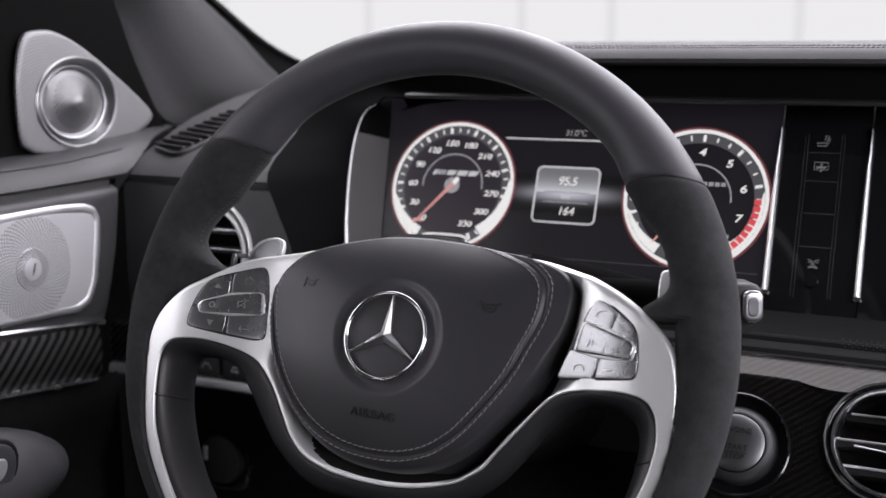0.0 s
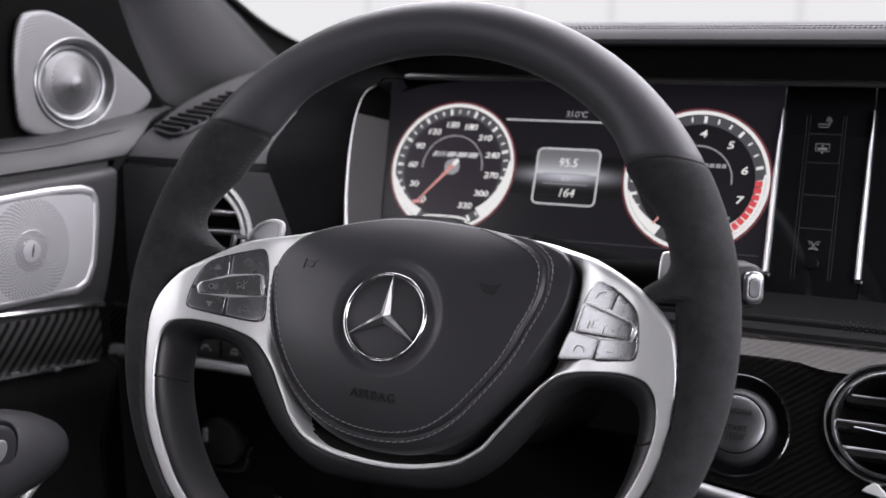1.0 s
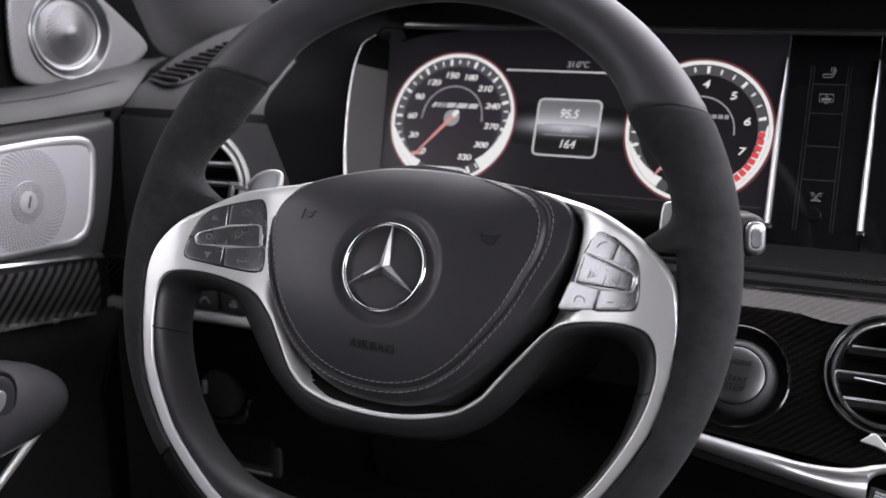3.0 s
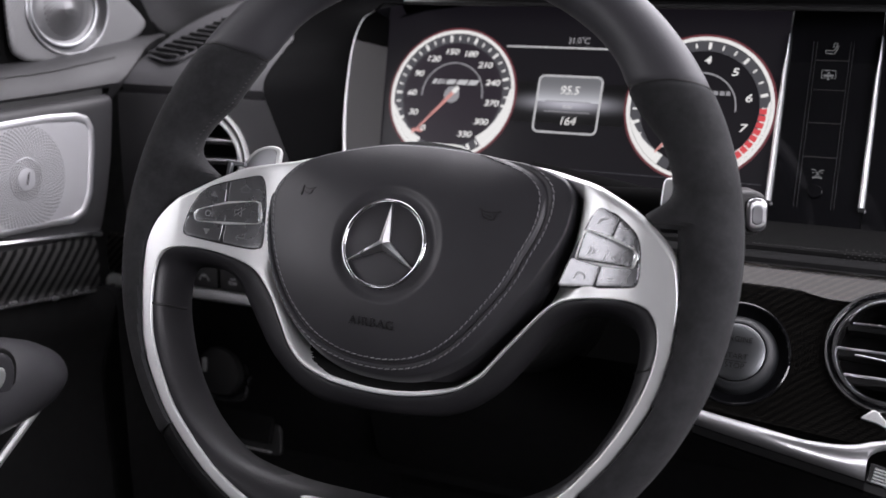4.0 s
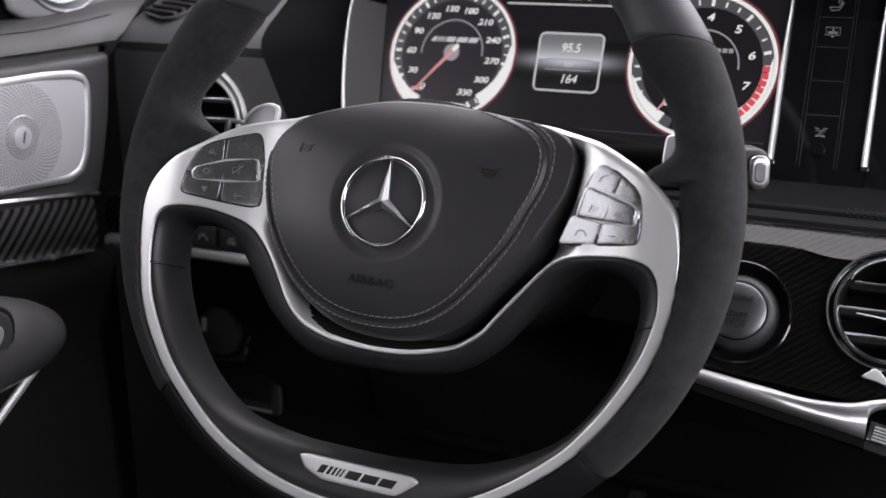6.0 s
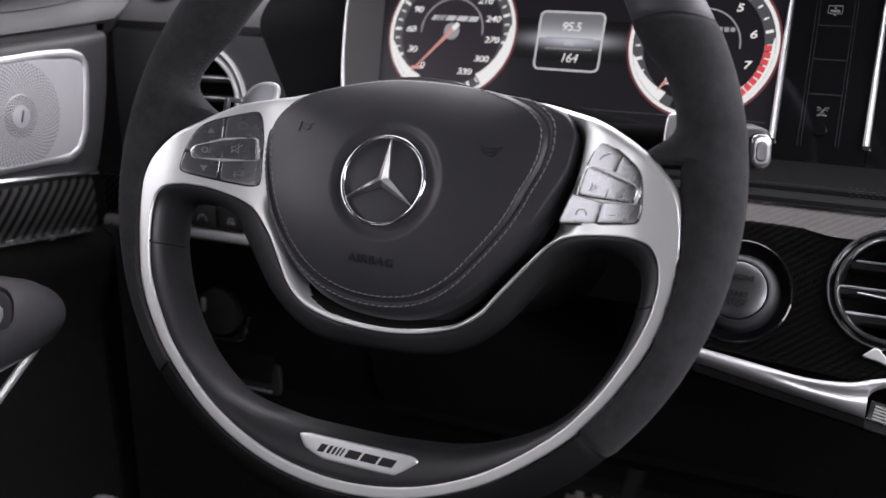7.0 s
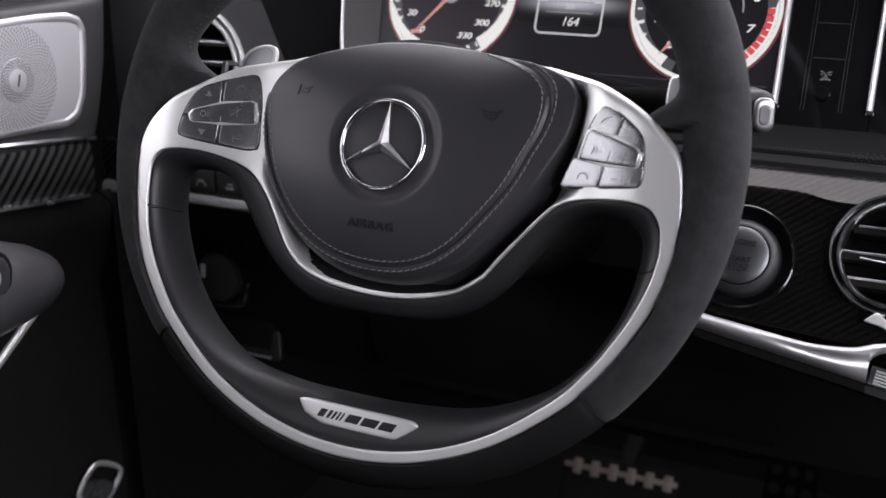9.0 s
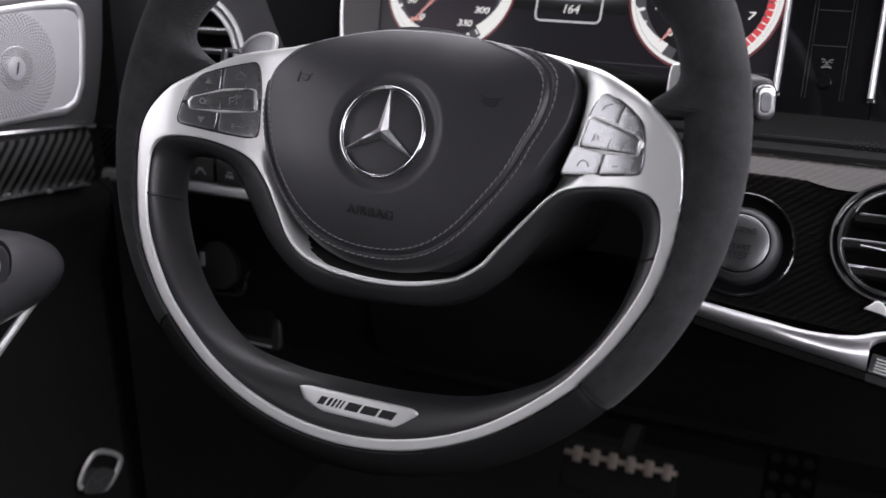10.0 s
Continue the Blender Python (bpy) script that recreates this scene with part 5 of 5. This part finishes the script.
def carbon_panel():
    rows, xs = [], np.arange(-0.05, 0.40, 0.002)
    for x in xs:
        low = -0.0405 - 0.0065 * min(max((x + 0.02) / 0.10, 0), 1)
        crease = 0.0365 - 0.0055 * soft((x - 0.018) / 0.034)
        prof = [(0.0510, -0.026), (0.0524, -0.0150), (0.0518, -0.0126), (0.0503, -0.0106)] + [(y, -0.0010 - 0.62 * (y - 0.0365)) for y in np.linspace(0.0488, crease + 0.0012, 7)]
        prof += [(crease, -0.0004 - 0.62 * (crease + 0.0006 - 0.0365)), (crease - 0.0014, 0.2 * (0.0365 - crease))]
        prof += [(y, 0.2 * max(0.0, 0.0365 - crease) * soft((y - 0.018) / 0.012) - 0.0006 * (y / 0.02) ** 2 * (1 - soft((y - 0.016) / 0.008))) for y in np.linspace(crease - 0.0034, low + 0.0006, 36)]
        prof += [(low, -0.003), (low - 0.001, -0.012)]
        rows.append([(x, y, z) for y, z in prof])
    v, f = sheet(rows)
    holes = ((0.0825, 0.0054, 0.0315), (0.001, -0.0067, 0.0288))
    keep = []
    for q in f:
        c = np.mean([v[i] for i in q], axis=0)
        if all(math.hypot(c[0] - x, c[1] - y) > r for x, y, r in holes):
            keep.append(q)
    return v, keep


part("carbon_panel", carbon_panel(), CARBON, carbon, "lacquered carbon fibre panel")
base = cat([(-0.016, -0.0515, 0.003), (0.020, -0.0575, 0.005), (0.045, -0.0615, 0.006), (0.066, -0.0648, 0.007), (0.0775, -0.0666, 0.007)], 50)
edge_low = cat([(-0.016, -0.0425, 0.004), (0.020, -0.0470, 0.005), (0.045, -0.0500, 0.006), (0.066, -0.0490, 0.006), (0.0775, -0.0455, 0.005)], 50)
roll_rows = []
for p, q in zip(edge_low, base):
    k = soft((p[0] - 0.012) / 0.055)
    row = [(p[0], p[1] + 0.0006, p[2] - 0.006)]
    for t in np.linspace(0, 1, 22):
        z = 0.0040 * math.sin(math.pi * t) ** 0.7 - 0.0034 * k * math.exp(-((t - 0.42) / 0.16) ** 2)
        row.append(p + (q - p) * t + np.array((0, 0, z)))
    row += [(q[0], q[1] - 0.0004, q[2] - 0.0012), (q[0], q[1] - 0.0045, q[2] - 0.0030), (q[0], q[1] - 0.0050, q[2] - 0.012)]
    roll_rows.append(row)
part("chrome_strip", sheet([r[:23] for r in roll_rows]), STRIP_METAL, carbon, "satin chrome strip under the carbon")
part("strip_underside", sheet([r[22:] for r in roll_rows]), RUBBER, carbon, "dark underside of the chrome strip")
arch_top = cat([(0.0772, -0.0456, 0.005), (0.088, -0.0425, 0.005), (0.11, -0.037, 0.004), (0.16, -0.032, 0.002)], 24)
arch_low = cat([(0.0772, -0.0545, 0.006), (0.0800, -0.0500, 0.006), (0.088, -0.0465, 0.006), (0.11, -0.0415, 0.005), (0.16, -0.037, 0.003)], 24)
part("chrome_arch", sheet([[(p[0], p[1], p[2] - 0.006), tuple(p)] + [tuple(p + (q - p) * t + np.array((0, 0, 0.0016 * math.sin(math.pi * t)))) for t in (0.25, 0.5, 0.75)] + [tuple(q), (q[0], q[1], q[2] - 0.010)] for p, q in zip(arch_top, arch_low)]), STRIP_METAL, carbon, "satin chrome edge arching over the console")
drawer = thing("console_trim", "ribbed satin metal edge of the centre console", "trim strip", K)
part("trim_body", moved(box((0, -0.0105, -0.020), (0.085, 0.0, 0.0), 0.0012), pose(0.0792, -0.0560, 0.0055, 0, 0, -9)), DULL_CHROME, drawer, "satin metal edge")
for i in range(5):
    part("rib", moved(box((0.003, -0.0098 + 0.0017 * i, -0.002), (0.084, -0.0088 + 0.0017 * i, 0.0007), 0.0003), pose(0.0792, -0.0560, 0.0055, 0, 0, -9)), SILVER, drawer)
part("trim_foot", moved(box((0, -0.0155, -0.020), (0.085, -0.0108, -0.0015), 0.0008), pose(0.0792, -0.0560, 0.0055, 0, 0, -9)), PLASTIC, drawer, "dark lower edge")

# start button
SB = K @ pose(0.001, -0.0067, 0.0)
start = thing("start_button", "round brushed metal engine start button in the carbon fascia", "push button", SB)
part("bezel", lathe([(0.0307, -0.006), (0.0305, 0.0006), (0.0297, 0.0010), (0.0288, 0.0006), (0.0278, -0.0015), (0.0255, -0.0050), (0.0225, -0.0060)], 64), GLOSS, start, "gloss black outer bezel")
part("collar", lathe([(0.0232, -0.0060), (0.0227, -0.0030), (0.0219, -0.0008), (0.0206, 0.0012), (0.0190, 0.0026), (0.0178, 0.0033), (0.0173, 0.0033), (0.0171, 0.0026), (0.0169, 0.0)], 64), COLLAR_METAL, start, "dark satin collar")
face = part("button_face", lathe([(0.0, 0.0064), (0.004, 0.00632), (0.008, 0.00602), (0.012, 0.00546), (0.0144, 0.00482), (0.0158, 0.00432), (0.0166, 0.0038), (0.0167, 0.001)], 64), START_METAL, start, "domed brushed metal face")
for s, y, z in (("ENGINE", 0.0070, 0.0058), ("START", -0.0030, 0.0061), ("STOP", -0.0085, 0.0057)):
    text(s, 0.0044, EMBOSS, face, pose(0.001, y, z + 0.0004, -math.degrees(y * 11)), "lettering", 0.00035, 1.05, "raised lettering")
part("divider", box((-0.0045, -0.0061, 0.0056), (0.0075, -0.0057, 0.0066)), EMBOSS, face)

CV = K @ pose(0.0825, 0.0054, 0.001, 0, 0, 0)
cv = air_vent("air_vent", "round chrome-ringed centre air vent with bright louvres", CV, 0.0345, "round air vents", VENT_METAL)
for y, x0 in ((0.0145, -0.021), (-0.0005, -0.0275), (-0.0150, -0.0235)):
    w = math.sqrt(0.0277 ** 2 - y * y)
    part("louvre", box((-w, y - 0.0035, -0.020), (w, y + 0.0002, -0.0055), 0.0008), RUBBER, cv)
    part("louvre_edge", tube([(x0, y, -0.0022), (0, y, -0.0016), (-x0, y, -0.0022)], 0.0007, 0.0008, seg=10), CAP_METAL, cv, "bright chrome louvre edge")
part("louvre_edge", tube([(-0.018, -0.0032, -0.0025), (0.0, -0.0048, -0.0022), (0.018, -0.0040, -0.0025)], 0.0006, 0.0008, seg=8), CAP_METAL, cv, "bright chrome louvre edge")

# added plate in the shape of a bright reflection on the carbon
part("glint_tab", plate(soft_outline([(-31, -33), (-24.5, -27.5), (-22.5, -28), (-14, -36), (-12, -38.5), (-22, -34.5)], 0.1, 2), None, 0.0042, 0.003, 0.0005), SILVER, cv, "small silver plate in place of a bright reflection under the vent", at(0.0195, -0.0057, 0))

# ---- driver's door ----
door = thing("driver_door", "black leather door panel with carbon and chrome trim", "car door")


def door_run(profile, ys, f=None):
    rows = []
    for y in ys:
        dx, dz = f(y) if f else (0, 0)
        rows.append([(x + dx, y, z + dz) for x, z in profile])
    return sheet(rows)


def door_top():
    """The padded door top, rising to the front and cut on the slant there."""
    prof = cat([(-0.43, 0.076), (-0.385, 0.0765), (-0.372, 0.0750), (-0.360, 0.0700), (-0.352, 0.0620), (-0.3475, 0.0550), (-0.352, 0.0515)], 20)
    rows = []
    for k in np.linspace(0, 1, 60):
        row = []
        for x, z in prof:
            y = -0.9 + (1.095 + 3.0 * (z - 0.055) + 900 * max(0.0, z - 0.070) ** 2) * k
            row.append((x, y, z + 0.012 * soft((y - 0.10) / 0.15) * (z - 0.05) / 0.026))
        rows.append(row)
    rows.append([(x - 0.003, y + 0.002, z - 0.004) for x, y, z in rows[-1]])
    rows.append([(x - 0.02, y + 0.001, z - 0.02) for x, y, z in rows[-1]])
    return sheet(rows)


part("top_pad", door_top(), DOOR_LEATHER, door, "leather upper door pad")
part("pad_seam", tube([(-0.3575, y, 0.0690 + 0.012 * soft((y - 0.10) / 0.15) * 0.7) for y in np.linspace(-0.88, 0.20, 60)], 0.0005, seg=6), EMBOSS, door, "fine sewn seam along the door pad")
part("groove", door_run([(-0.352, 0.0525), (-0.351, 0.0460)], np.linspace(-0.9, 0.176, 30)), EMBOSS, door)


def door_front(z):
    """How far forward the door reaches, by height: its front edge stands on the slant."""
    return float(np.interp(z, (-0.5, -0.125, -0.10, -0.066, 0.0, 0.047, 0.055), (0.176, 0.172, 0.147, 0.153, 0.169, 0.176, 0.179)))


MID = [(-0.351, 0.0470), (-0.3455, 0.0450), (-0.3435, 0.041), (-0.343, 0.0), (-0.3435, -0.030), (-0.345, -0.050), (-0.347, -0.0625), (-0.353, -0.066)]
mid_rows = [[(x, -0.9 + (0.9 + door_front(z)) * k, z) for x, z in cat(MID, 24)] for k in np.linspace(0, 1, 40)]
mid_rows += [[(x - 0.0012, y + 0.0022, z) for x, y, z in mid_rows[-1]], [(x - 0.006, y + 0.0030, z) for x, y, z in mid_rows[-1]]]
part("mid_panel", sheet(mid_rows), DOOR_LEATHER, door, "leather middle panel")


def droop(y):
    k = (y - 0.04) / 0.11
    return 0.0, -0.0155 * k


part("carbon_trim", door_run([(-0.352, -0.0470), (-0.3475, -0.0500), (-0.3445, -0.0570), (-0.3440, -0.075), (-0.3450, -0.0930), (-0.350, -0.0985)], np.linspace(-0.9, 0.147, 40), droop), CARBON_DOOR, door, "striped carbon door trim")
part("chrome_line", door_run([(-0.351, -0.0450), (-0.3435, -0.0462), (-0.3420, -0.0482), (-0.3440, -0.0502)], np.linspace(-0.9, 0.152, 40), droop), DULL_CHROME, door, "thin chrome line above the trim")
part("chrome_line", door_run([(-0.3455, -0.0930), (-0.3420, -0.0944), (-0.3415, -0.0964), (-0.3440, -0.0985), (-0.351, -0.0990)], np.linspace(-0.9, 0.138, 40), droop), DULL_CHROME, door, "thin chrome line below the trim")
part("lower_panel", door_run([(-0.352, -0.095), (-0.350, -0.112), (-0.360, -0.135), (-0.375, -0.18), (-0.37, -0.35), (-0.36, -0.60)], np.linspace(-0.9, 0.172, 30), droop), RUBBER, door, "black lower door panel")
part("door_edge", sheet([[(-0.350, door_front(z) - 0.002, z), (-0.356, door_front(z) + 0.001, z), (-0.40, door_front(z) + 0.003, z)] for z in np.linspace(0.055, -0.5, 60)]), RUBBER, door)

# door loudspeaker
SPK = frame_of((-0.3425, 0.0750, -0.0050), (0, 1, 0), (0, 0, 1))
spk = thing("door_loudspeaker", "rounded rectangular perforated metal loudspeaker in the door", "loudspeaker", SPK)
OUT = mm([(-100, 37), (-28, 41), (28, 41), (58, 39), (69, 35), (73, 28), (72, 12), (66, -22), (58, -36), (46, -40.5), (22, -38), (-35, -35), (-100, -33)])
part("grille", plate(soft_outline(OUT / MM, 0.1, 3), lambda x, y: 0.0015 * math.cos(min(1.5, math.hypot(x, y) / 0.04)), 0.0005, 0.005, 0.0015, 24), GRILLE, spk, "perforated silver loudspeaker sheet")
rim = soft_outline(OUT / MM, 0.1, 3)
part("grille_rim", tube([(x, y, 0.0) for x, y in rim], 0.0036, 0.0015, seg=12, closed=True), SPEAKER_RIM, spk, "raised silver rim")
part("centre_disc", lathe([(0, 0.0027), (0.0082, 0.0027), (0.0090, 0.0024), (0.0158, 0.0023), (0.0163, 0.0016)], 48), GRILLE_MID, spk, "finely perforated round centre")
part("centre_mark", box((-0.0006, -0.0045, 0.0026), (0.0006, 0.0045, 0.0030)), EMBOSS, spk, "small dark mark", at(0.001, 0, 0, -18))

# tweeter in the sail panel
edge = cat([(0.300, 0.074), (0.284, 0.089), (0.2663, 0.117), (0.2463, 0.1524), (0.2249, 0.2004), (0.20, 0.25), (0.16, 0.31)], 20)
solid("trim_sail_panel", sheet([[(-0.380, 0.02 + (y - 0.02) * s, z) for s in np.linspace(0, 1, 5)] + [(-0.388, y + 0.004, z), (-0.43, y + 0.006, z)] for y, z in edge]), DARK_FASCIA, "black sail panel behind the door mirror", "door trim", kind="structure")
TWF = frame_of((-0.3725, 0.1690, 0.1125), (0, 1, 0), (0, 0, 1))
tw = thing("tweeter", "triangular perforated metal tweeter panel with round speaker", "loudspeaker", TWF)
TRI = mm([(-53, 57), (-42, 60.5), (-22, 60), (8, 48), (45, 25), (78, 2), (91, -10), (90, -17), (75, -25), (40, -33), (0, -37.5), (-42, -36), (-56, -32), (-64, -22), (-65, 18), (-60, 45)])
def tweeter_panel():
    v, f = plate(cat(TRI, 120, closed=True), lambda x, y: 0.0, 0.0, 0.004, 0.0018, 48)
    keep = []
    for q in f:
        c = np.mean([v[i] for i in q], axis=0)
        if math.hypot((c[0] + 0.0018) / 1.24, c[1] - 0.0030) > 0.0355:
            keep.append(q)
    return v, keep


part("panel", tweeter_panel(), GRILLE_TW, tw, "perforated silver triangular panel")
tws = part("speaker_ring", lathe([(0.0376, -0.0006), (0.0374, 0.0008), (0.0364, 0.0016), (0.0350, 0.0012), (0.0325, -0.0040), (0.0312, -0.0064), (0.0304, -0.0068)], 72, sx=1.24), TWEETER_RING, tw, "satin ring recessed round the tweeter", at(-0.0018, 0.0030, 0.0))
part("dark_ring", lathe([(0.0306, -0.0068), (0.0301, -0.0066)], 72, sx=1.24), EMBOSS, tws, "dark joint inside the ring")
part("inner_ring", lathe([(0.0302, -0.0072), (0.0300, -0.0040), (0.0292, -0.0032), (0.0282, -0.0036), (0.0276, -0.0062)], 72, sx=1.24), DARK_METAL, tws, "narrow bright inner ring")
part("cone", lathe([(0.0278, -0.0055), (0.0260, -0.0066), (0.022, -0.0056), (0.016, -0.0036), (0.010, -0.0014), (0.005, 0.0016), (0.0018, 0.0034), (0.0, 0.0036)], 72, sx=1.24), CONE_METAL, tws, "perforated metal dome with a pointed middle")

# armrest and pull handle
path = cat([(-0.285, -0.50, -0.108), (-0.285, -0.20, -0.110), (-0.283, -0.06, -0.117), (-0.290, 0.000, -0.127), (-0.312, 0.030, -0.142)], 40)
arm = part("armrest", tube(path, 0.048, 0.036, seg=32, taper=lambda s: 1.0 if s < 0.72 else max(0.30, math.sqrt(max(0.0, 1 - ((s - 0.72) / 0.295) ** 2)))), ARM_LEATHER, door, "padded leather armrest")
part("chrome_line", tube(cat([(-0.262, -0.30, -0.30), (-0.262, -0.10, -0.195), (-0.262, -0.050, -0.1660), (-0.262, -0.007, -0.1390)], 24), 0.0028, 0.0034, seg=10), SILVER, arm, "thin bright chrome line")
HN = frame_of((-0.2405, -0.091, -0.1090), (0, 1, 0), (0.25, 0, 1))
part("handle_joint", moved(plate(rounded(0.106, 0.052, 0.025, cx=-0.007, cy=0.008), None, -0.0012, 0.004, 0.001), HN), EMBOSS, arm, "dark joint round the handle")
grab = part("handle", moved(plate(rounded(0.100, 0.046, 0.022, cx=-0.007, cy=0.008), None, 0.0010, 0.004, 0.0022), HN), ARM_LEATHER, arm, "smooth grey grab handle")
part("inlay", moved(plate(rounded(0.075, 0.017, 0.008, cx=-0.004, cy=0.0125), None, 0.0022, 0.003, 0.0012), HN), SILVER, grab, "bright chrome inlay of the handle")
part("seam", tube(cat([(-0.2440, -0.40, -0.118), (-0.2420, -0.10, -0.122), (-0.2480, -0.03, -0.132), (-0.268, 0.006, -0.142)], 24), 0.0006, seg=6), EMBOSS, arm, "sewn seam of the armrest")

# release lever low on the door side
lever = thing("release_lever", "small release handle in a metal frame low beside the footwell", "handle")
fr = np.array([(-0.362, 0.1275, -0.3540), (-0.362, 0.1635, -0.3800), (-0.362, 0.1365, -0.4030), (-0.362, 0.0990, -0.3785)])
for cut in (0.18, 0.25, 0.25):
    fr = np.array([p for i in range(len(fr)) for p in (fr[i] + (fr[(i + 1) % len(fr)] - fr[i]) * cut, fr[(i + 1) % len(fr)] - (fr[(i + 1) % len(fr)] - fr[i]) * cut)])
part("frame", tube(fr, 0.0026, 0.0018, seg=8, closed=True, up=(1, 0, 0)), SILVER, lever, "dull metal frame")
mid = fr.mean(0)
grip = [(q - mid) * (0.74, 0.74, 0.60) + mid + np.array((0, -0.006, -0.006)) for q in fr]
part("grip", (np.array([g + np.array((0.004, 0, 0)) for g in grip] + [g - np.array((0.004, 0, 0)) for g in grip]), [tuple(range(len(grip)))] + [(i, (i + 1) % len(grip), len(grip) + (i + 1) % len(grip), len(grip) + i) for i in range(len(grip))]), plain("gloss_grip", (0.05, 0.05, 0.05), 0.25), lever, "black release grip")

# ---- A-pillar and windscreen ----
glass = cat([(-0.395, 0.30, 0.245), (-0.400, 0.385, 0.2050), (-0.401, 0.455, 0.1730), (-0.402, 0.515, 0.1535), (-0.403, 0.56, 0.1440), (-0.404, 0.62, 0.138)], 24)
right = cat([(-0.395, 0.30, 0.244), (-0.400, 0.385, 0.2030), (-0.401, 0.440, 0.1740), (-0.402, 0.478, 0.1500), (-0.402, 0.508, 0.1322), (-0.402, 0.545, 0.112)], 24)
left = cat([(-0.430, 0.18, 0.265), (-0.422, 0.255, 0.2023), (-0.417, 0.278, 0.152), (-0.413, 0.298, 0.118), (-0.411, 0.325, 0.087), (-0.410, 0.40, 0.083)], 24)
rows = []
for p, q in zip(right, left):
    d = q - p
    rows.append(cat([p + np.array((-0.03, 0.02, 0.004)), p, p + d * 0.12 + np.array((0.012, -0.011, 0.003)), p + d * 0.28 + np.array((0.024, -0.026, 0.001)), p + d * 0.46 + np.array((0.022, -0.036, -0.001)), p + d * 0.70 + np.array((0.006, -0.030, -0.002)), q, q + np.array((-0.04, 0.01, 0))], 30))
solid("trim_windscreen_pillar", sheet(rows), CLOTH, "dark cloth-covered windscreen pillar", "pillar", kind="structure")
edge_rows = [[p + np.array((-0.006, 0.004, -0.002)), p + (q - p) * 0.5 + np.array((-0.002, 0.006, 0.0)), q + np.array((0.0, 0.003, -0.001)), q + np.array((0.006, 0.010, -0.004)), q + np.array((0.006, 0.020, -0.004))] for p, q in zip(right, glass)]
solid("trim_windscreen_border", sheet(edge_rows), RUBBER, "black border of the windscreen glass", "window trim", kind="structure")

# ---- footwell things ----
SWITCH = [(-40, 26), (52, 28), (56.5, 22), (57, 10), (52, 6), (26, -3), (21, -27), (-40, -28)]
lights = thing("light_switch", "round black light switch knob low on the dashboard", "switch", frame_of((-0.268, 0.207, -0.190), (1, 0, 0), (0, 0.1, 1)))
part("plate", plate(soft_outline(SWITCH, 0.12, 2), None, 0.0, 0.004, 0.001), plain("satin_black_plate", (0.03, 0.03, 0.03), 0.3), lights, "black switch plate")
part("plate_edge", tube([(*q, 0.0004) for q in soft_outline(SWITCH, 0.12, 2)], 0.0011, 0.0012, seg=6, closed=True), DULL_CHROME, lights, "dull metal edge of the plate")
part("bezel", lathe([(0.0265, 0.0), (0.0262, 0.003), (0.0245, 0.004), (0.0235, 0.002)], 48), GLOSS, lights)
part("knob", lathe([(0, 0.012), (0.018, 0.0115), (0.0205, 0.0100), (0.022, 0.001)], 48), PLASTIC, lights, "ribbed black knob")
part("pointer", box((-0.014, -0.001, 0.0115), (-0.010, 0.011, 0.014), 0.0008), SILVER, lights, "small bright pointer")
brakeb = thing("parking_brake_switch", "black recessed parking brake switch under the light switch", "switch", frame_of((-0.256, 0.220, -0.246), (1, 0, 0), (0, 0.35, 1)))
part("surround", plate(soft_outline([(-34, 18), (26, 18), (31, 12), (38, -18), (34, -22), (-34, -22)], 0.12, 2), None, 0.0, 0.004, 0.001), PLASTIC, brakeb)
part("key", box((-0.028, -0.012, 0.0), (0.028, 0.014, 0.006), 0.002), RUBBER, brakeb, "black rocker key")
part("edge_line", box((-0.030, 0.0155, 0.001), (0.030, 0.0175, 0.005), 0.0006), SILVER, brakeb, "dull metal line")
part("edge_line", box((-0.030, -0.0195, 0.001), (0.030, -0.0180, 0.004), 0.0006), SILVER, brakeb, "dull metal line")
part("bolster", dash_x([(0.195, -0.19), (0.21, -0.24), (0.26, -0.29)], np.linspace(-0.12, 0.20, 6)), RUBBER, dash, "black knee bolster under the column")

brake = thing("brake_pedal", "brushed steel brake pedal with rubber studs", "pedal", frame_of((0.036, 0.4235, -0.4425), (1, 0.0, 0.02), (0, 0.55, 0.83)))
# unlit steel face coloured black, its lit stripe added as a brighter bar
part("pad", plate(rounded(0.118, 0.050, 0.008), None, 0.0, 0.006, 0.0015), RUBBER, brake, "pedal face, black where its steel is unlit")
part("lit_stripe", box((-0.058, 0.0095, 0.0), (0.058, 0.0150, 0.0035), 0.001), BRAKE_METAL, brake, "steel bar in the shape of the pedal's lit stripe")
for i in range(6):
    part("stud", box((-0.0045, -0.0080, 0.0), (0.0045, 0.0080, 0.004), 0.0015), BRAKE_METAL, brake, "", at(-0.044 + 0.0185 * i, 0.012, 0.0))
part("arm", tube([(0.0, 0, -0.004), (0.0, 0.06, -0.05), (0, 0.20, -0.06)], 0.010, 0.006, seg=8), RUBBER, brake)
gas = thing("accelerator_pedal", "dark accelerator pedal with rubber studs", "pedal", frame_of((0.195, 0.46, -0.46), (1, 0, 0), (0, 0.55, 0.83)))
part("pad", plate(rounded(0.050, 0.120, 0.006), None, 0.0, 0.006, 0.0015), DARK_FASCIA, gas)
for i in range(3):
    for j in range(6):
        part("stud", lathe([(0, 0.003), (0.0048, 0.0028), (0.0055, 0.0)], 14), RUBBER, gas, "", at(-0.0155 + 0.0155 * i, -0.046 + 0.0185 * j, 0.0))
